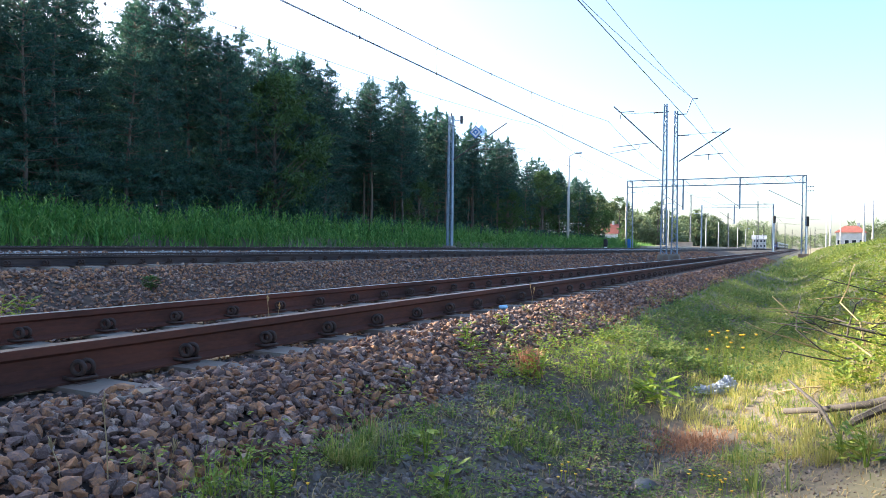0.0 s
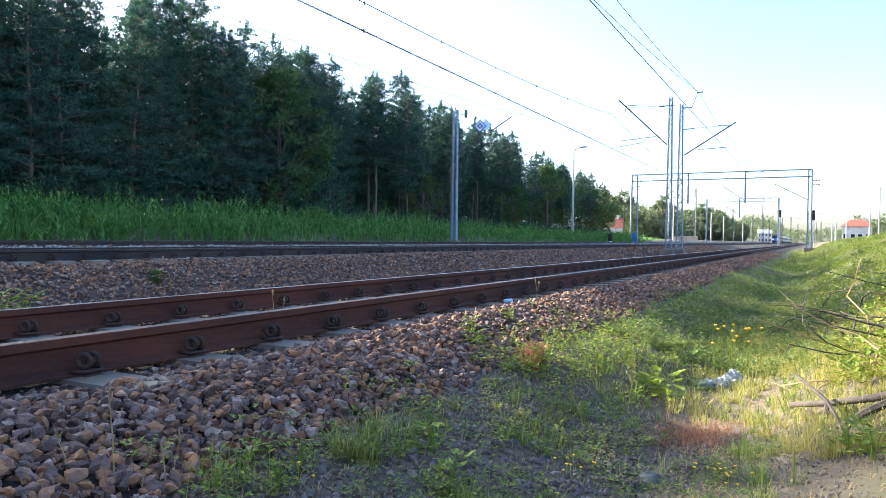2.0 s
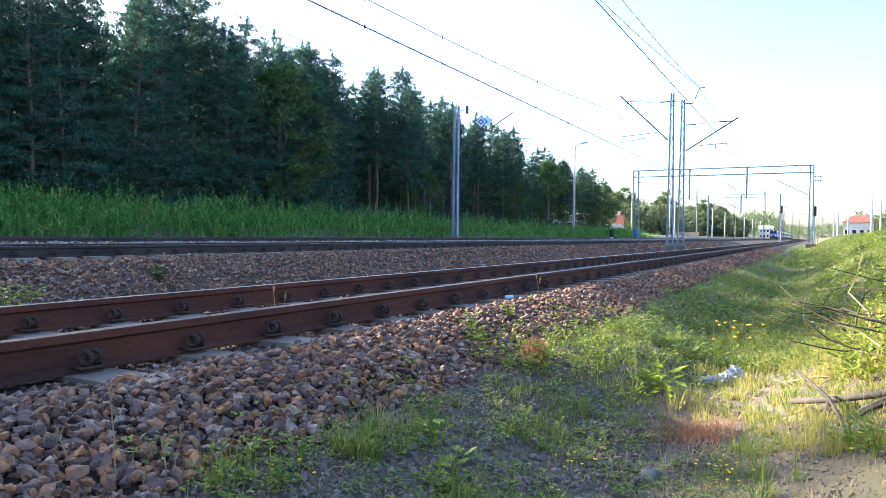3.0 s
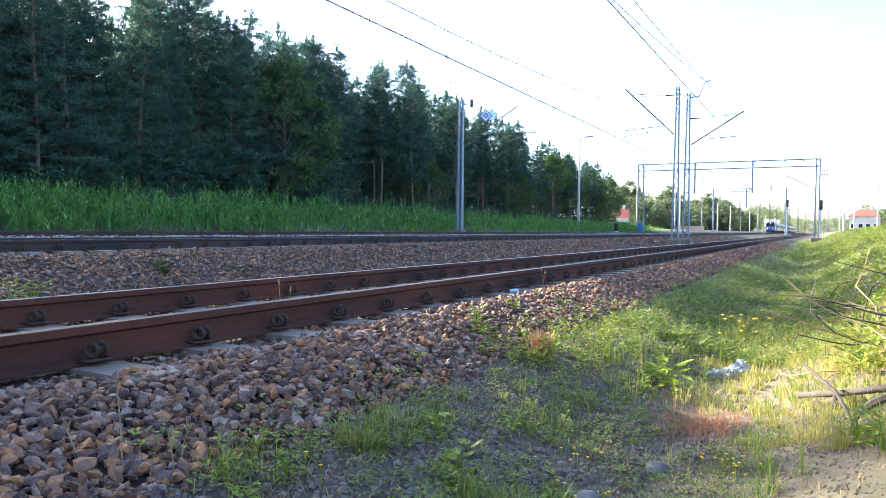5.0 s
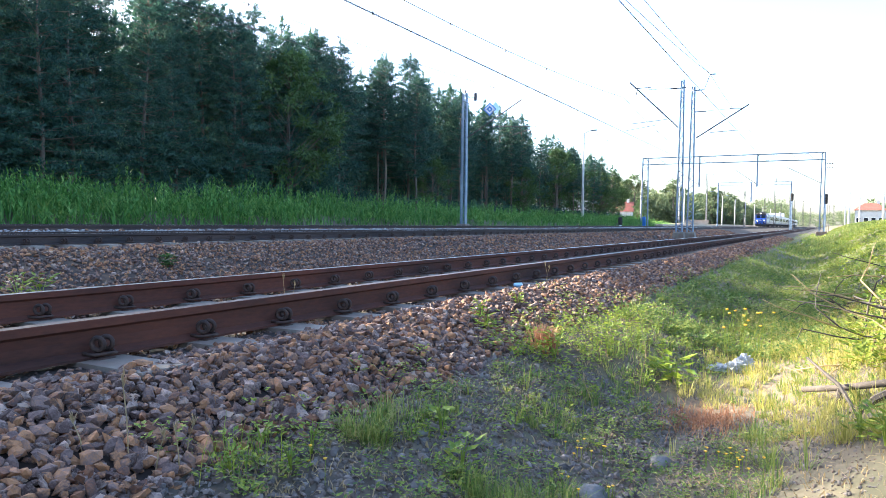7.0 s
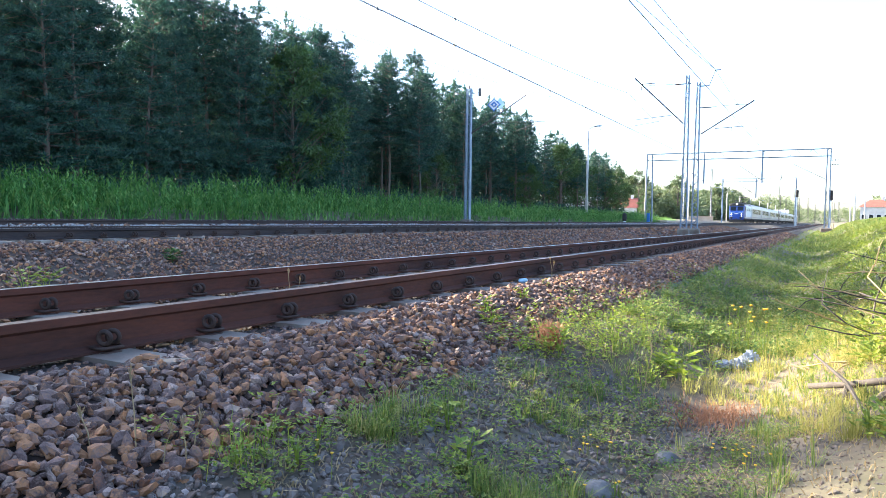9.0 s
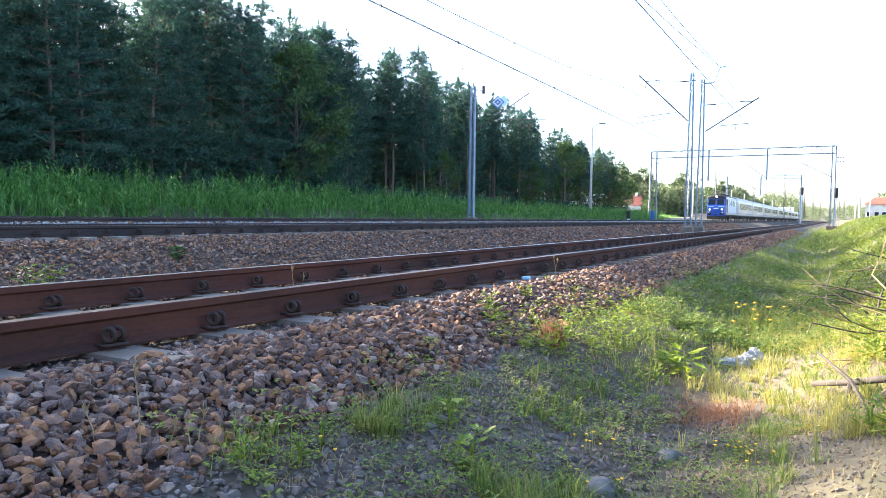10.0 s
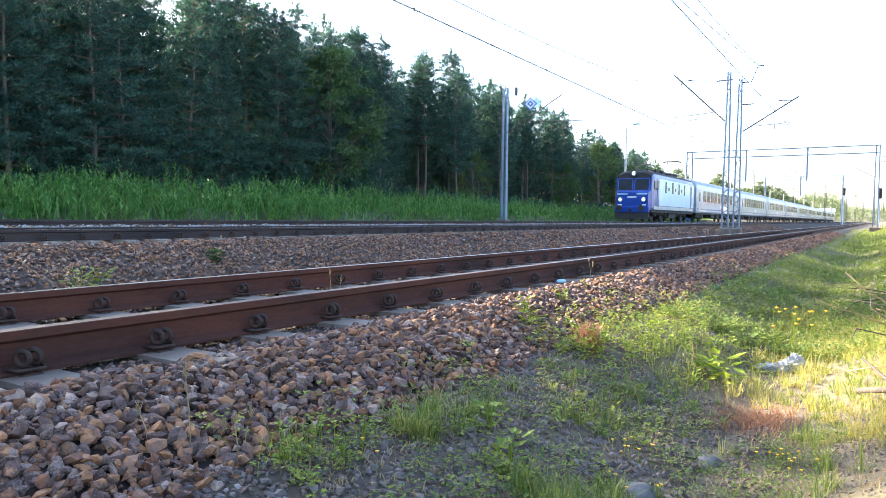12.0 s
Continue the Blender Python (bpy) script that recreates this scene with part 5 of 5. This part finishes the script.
STRAW = material("dry_straw", (0.28, 0.20, 0.10), (0.50, 0.38, 0.20), scale=6, fine=40, rough=0.8, bump=0, island=0.4, through_light=0.3)
RUST_PLANT = material("withered_red_plant", (0.24, 0.11, 0.06), (0.46, 0.24, 0.13), scale=6, fine=40, rough=0.8, bump=0, island=0.5, through_light=0.35)
blades("straw_litter", "dry straw and leaf litter lying on the ground", 9000, lambda r: (lambda x, y: (x, y, ground_height(x, y) + 0.012, 1.0))(1.2 + 2.6 * r.random(), 1.6 + 8 * r.random() ** 1.5),
       STRAW, 0.008, 0.02, 0.003, "litter", lean=6.0, seed=18)
YELLOW = material("yellow_petals", (0.75, 0.42, 0.02), (0.85, 0.60, 0.04), scale=9, fine=40, rough=0.6, bump=0, through_light=0.3)


def dry_stalk(x, y, h, lean, seed):
    r = random.Random(seed)
    z = ground_height(x, y) if x > 1.05 else ballast_height(x, y)
    t = thing("dry_stalk", "thin dry straw-coloured grass stalk among stones", "grass stalk", pose(x, y, z), "dry stalks")
    part("stem", Build().tube([(0, 0, -0.04), (lean * 0.3, 0, h * 0.5), (lean * 0.7, 0, h * 0.85), (lean, 0, h)], [0.0028, 0.0024, 0.002, 0.001], 5), STRAW, t)
    e = Build()
    for k in range(7):
        z0 = h * (0.86 + 0.02 * k)
        e.tube([(lean * 0.75, 0, z0), (lean * 0.75 + r.uniform(-0.012, 0.012), r.uniform(-0.012, 0.012), z0 + 0.03)], [0.003, 0.001], 4)
    part("seed_head", e, STRAW, t, kind="stuff")


for i, (x, y, h, l) in enumerate(((1.01, 1.40, 0.29, -0.04), (1.08, 1.44, 0.14, 0.06), (1.06, 1.58, 0.14, 0.05), (1.13, 1.5, 0.15, -0.03), (0.93, 1.3, 0.12, -0.08), (-0.7, 4.0, 0.28, -0.03), (-0.68, 4.05, 0.22, 0.04), (-0.4, 4.4, 0.16, 0.02),
                                  (0.35, 6.9, 0.2, 0.05), (0.3, 7.1, 0.22, -0.04), (1.9, 3.6, 0.25, -0.1), (2.0, 4.1, 0.35, 0.06))):
    dry_stalk(x, y, h, l, i)
blades("dry_tuft", "tuft of long green and straw grass at the foot of the stones", 80, lambda r: (1.21 + r.normal(0, 0.06), 1.68 + r.normal(0, 0.07), ground_height(1.21, 1.68), 1.0), WEED, 0.07, 0.19, 0.0017, lean=1.2, seed=8)
blades("withered_plant", "withered rust-red feathery plant in the sunny ditch", 900, lambda r: (lambda x, y: (x, y, ground_height(x, y) - 0.005, r.uniform(0.6, 1.2)))(2.38 + r.normal(0, 0.12), 4.08 + r.normal(0, 0.17)), RUST_PLANT, 0.03, 0.10, 0.0022, "withered plant", lean=1.8, seed=9)
blades("rust_weed", "small rust-red withered weed", 160, lambda r: (1.3 + r.normal(0, 0.04), 4.4 + r.normal(0, 0.04), ground_height(1.3, 4.4), 1.0), RUST_PLANT, 0.06, 0.2, 0.006, "withered plant", lean=0.6, seed=10)
for i in range(12):
    r = random.Random(200 + i)
    x, y, h = 2.42 + r.gauss(0, 0.11), 6.15 + r.gauss(0, 0.25), r.uniform(0.3, 0.46)
    t = thing("yellow_flower", "yellow flower on a tall thin green stem", "flower", pose(x, y, ground_height(x, y)), "yellow flowers")
    part("stem", Build().tube([(0, 0, -0.03), (r.uniform(-0.03, 0.03), 0, h * 0.6), (r.uniform(-0.04, 0.04), 0, h)], 0.003, 5), WEED, t)
    part("flower_head", Build().tube([(0, 0, h - 0.004), (0, 0, h + 0.006), (0, 0, h + 0.010)], [0.006, 0.016, 0.009], 9), YELLOW, t)
for i, (x, y, n) in enumerate(((2.02, 3.0, 9), (2.63, 3.26, 14), (1.4, 1.85, 3), (2.1, 2.7, 5))):
    r = random.Random(300 + i)
    b, st = Build(), Build()
    for k in range(n):
        px, py, h = r.gauss(0, 0.05), r.gauss(0, 0.05), r.uniform(0.04, 0.1)
        st.tube([(px, py, -0.02), (px, py, h)], 0.0015, 4)
        b.tube([(px, py, h - 0.002), (px, py, h + 0.004)], [0.003, 0.008], 7)
    t = thing("stonecrop", "small yellow flowering stonecrop on the ground", "flower", pose(x, y, ground_height(x, y)), "yellow stonecrop")
    part("foliage", st, WEED, t, kind="stuff")
    part("blossom", b, YELLOW, t, kind="stuff")


# ---- loose things in the ditch ----
def boulder(label, x, y, size, seed, squash=0.65):
    bm = bmesh.new()
    bmesh.ops.create_icosphere(bm, subdivisions=3, radius=1)
    for v in bm.verts:
        n1 = noise.noise(v.co * 1.1 + Vector((seed, 0, 0)))
        n2 = noise.noise(v.co * 3.0 + Vector((0, seed, 0)))
        v.co = v.co * (1 + 0.28 * n1 + 0.07 * n2)
        v.co.z *= squash
    bm.verts.index_update()
    b = Build().add([v.co * size for v in bm.verts], [[v.index for v in f.verts] for f in bm.faces])
    bm.free()
    return single("stone", b, GREY_STONE, label, "stone", pose(x, y, ground_height(x, y) + size * 0.25), smooth=True)


GREY_STONE = material("grey_field_stone", (0.10, 0.095, 0.09), (0.25, 0.235, 0.22), scale=9, fine=90, rough=0.9, bump=0.4)
boulder("rounded grey field stone lying in short grass", 2.15, 2.70, 0.07, 7)
boulder("smaller grey stone half sunk in grass", 2.3, 3.29, 0.055, 5, 0.6)
boulder("small pale stone in the grass", 1.45, 2.5, 0.035, 8, 0.5)

PLASTIC = material("white_plastic_film", (0.30, 0.33, 0.40), (0.52, 0.55, 0.61), scale=6, fine=50, rough=0.35, bump=0.4, through_light=0.2)


def crumpled(b, centre, size, seed):
    """A lump of creased film: an icosphere folded along sharp valleys."""
    bm = bmesh.new()
    bmesh.ops.create_icosphere(bm, subdivisions=4, radius=1)
    for v in bm.verts:
        c = v.co.copy()
        fold = abs(noise.noise(c * 2.6 + Vector((seed, 1, 0)))) + 0.6 * abs(noise.noise(c * 6 + Vector((0, seed, 3)))) + 0.3 * abs(noise.noise(c * 13 + Vector((2, 0, seed))))
        f = 0.62 + 0.85 * fold
        v.co = Vector(centre) + Vector((c.x * size[0] * f, c.y * size[1] * f, max(c.z, -0.5) * size[2] * f))
    bm.verts.index_update()
    b.add([v.co for v in bm.verts], [[v.index for v in f.verts] for f in bm.faces])
    bm.free()


b = Build()
crumpled(b, (-0.085, 0.01, 0.01), (0.105, 0.06, 0.032), 4)
crumpled(b, (0.0, -0.02, 0.02), (0.06, 0.055, 0.045), 9)
crumpled(b, (0.085, 0.0, 0.045), (0.065, 0.06, 0.078), 13)
single("plastic_bag", b, PLASTIC, "crumpled white plastic bag lying in the grass", "bag", pose(2.35, 5.75, ground_height(2.35, 5.75) + 0.02, 0, 0, 20), smooth=False)
b = Build()
b.tube([(-0.045, 0, 0.02), (-0.035, 0, 0.026), (0.035, 0.01, 0.03), (0.05, 0.01, 0.025)], [0.014, 0.024, 0.024, 0.009], 9)
single("plastic_bottle", b, LOCO_PALE, "small crushed blue plastic bottle beside the rail", "bottle", pose(0.2, 6.5, -0.2, 0, 0, 30), smooth=True)

DEAD_WOOD = material("dead_wood", (0.035, 0.029, 0.025), (0.125, 0.10, 0.085), scale=6, fine=70, rough=0.9, bump=0.6, stretch=(1, 1, 1))
log = thing("fallen_branch", "thick dead branch with dry twigs lying on the bank", "branch", pose(0, 0, 0))
part("limb", Build().tube([(2.87, 4.37, -0.46), (3.07, 4.23, -0.395), (3.26, 4.09, -0.315), (3.8, 3.7, -0.02), (4.3, 3.4, 0.3)], [0.016, 0.018, 0.02, 0.028, 0.034], 9), DEAD_WOOD, log, smooth=True)
part("twig", Build().tube([(2.886, 4.420, -0.284), (3.046, 4.100, -0.362), (3.157, 3.800, -0.505)], [0.006, 0.011, 0.009], 6), DEAD_WOOD, log)
part("twig", Build().tube([(3.05, 4.23, -0.41), (3.04, 4.18, -0.47), (3.03, 4.12, -0.56)], [0.014, 0.012, 0.01], 6), DEAD_WOOD, log)
part("twig", Build().tube([(3.4, 3.98, -0.25), (3.2, 3.98, -0.38), (3.08, 3.95, -0.5)], [0.025, 0.02, 0.01], 6), DEAD_WOOD, log)
for i in range(44):
    r = random.Random(400 + i)
    x, y = r.uniform(3.0, 4.2), r.uniform(4.8, 9.5)
    z = ground_height(x, y) + 0.06
    pts = [Vector((x, y, z))]
    d = Vector((r.uniform(-1, 1), r.uniform(-0.5, 0.5), r.uniform(0.0, 0.35)))
    for k in range(5):
        d += Vector((r.gauss(0, 0.3), r.gauss(0, 0.3), r.gauss(-0.03, 0.12)))
        nxt = pts[-1] + d.normalized() * r.uniform(0.1, 0.22)
        nxt.z = max(nxt.z, ground_height(nxt.x, nxt.y) + 0.03)
        pts.append(nxt)
    single("dry_twig", Build().tube(pts, [0.008, 0.0075, 0.006, 0.005, 0.004, 0.002], 5), STRAW if i % 4 == 0 else DEAD_WOOD, "bent dry twig lying on the weedy bank", "twig", group="dry twigs on the bank", smooth=True)


def motions():
    for ob, off in [(loco, 0.0)] + [(c, 16.2 + 25.4 * k) for k, c in enumerate(coaches)]:
        walk(ob, [(t, pose(TRACK_X, y + off, TRACK_Z + 0.004)) for t, y in FRONT])


motions()
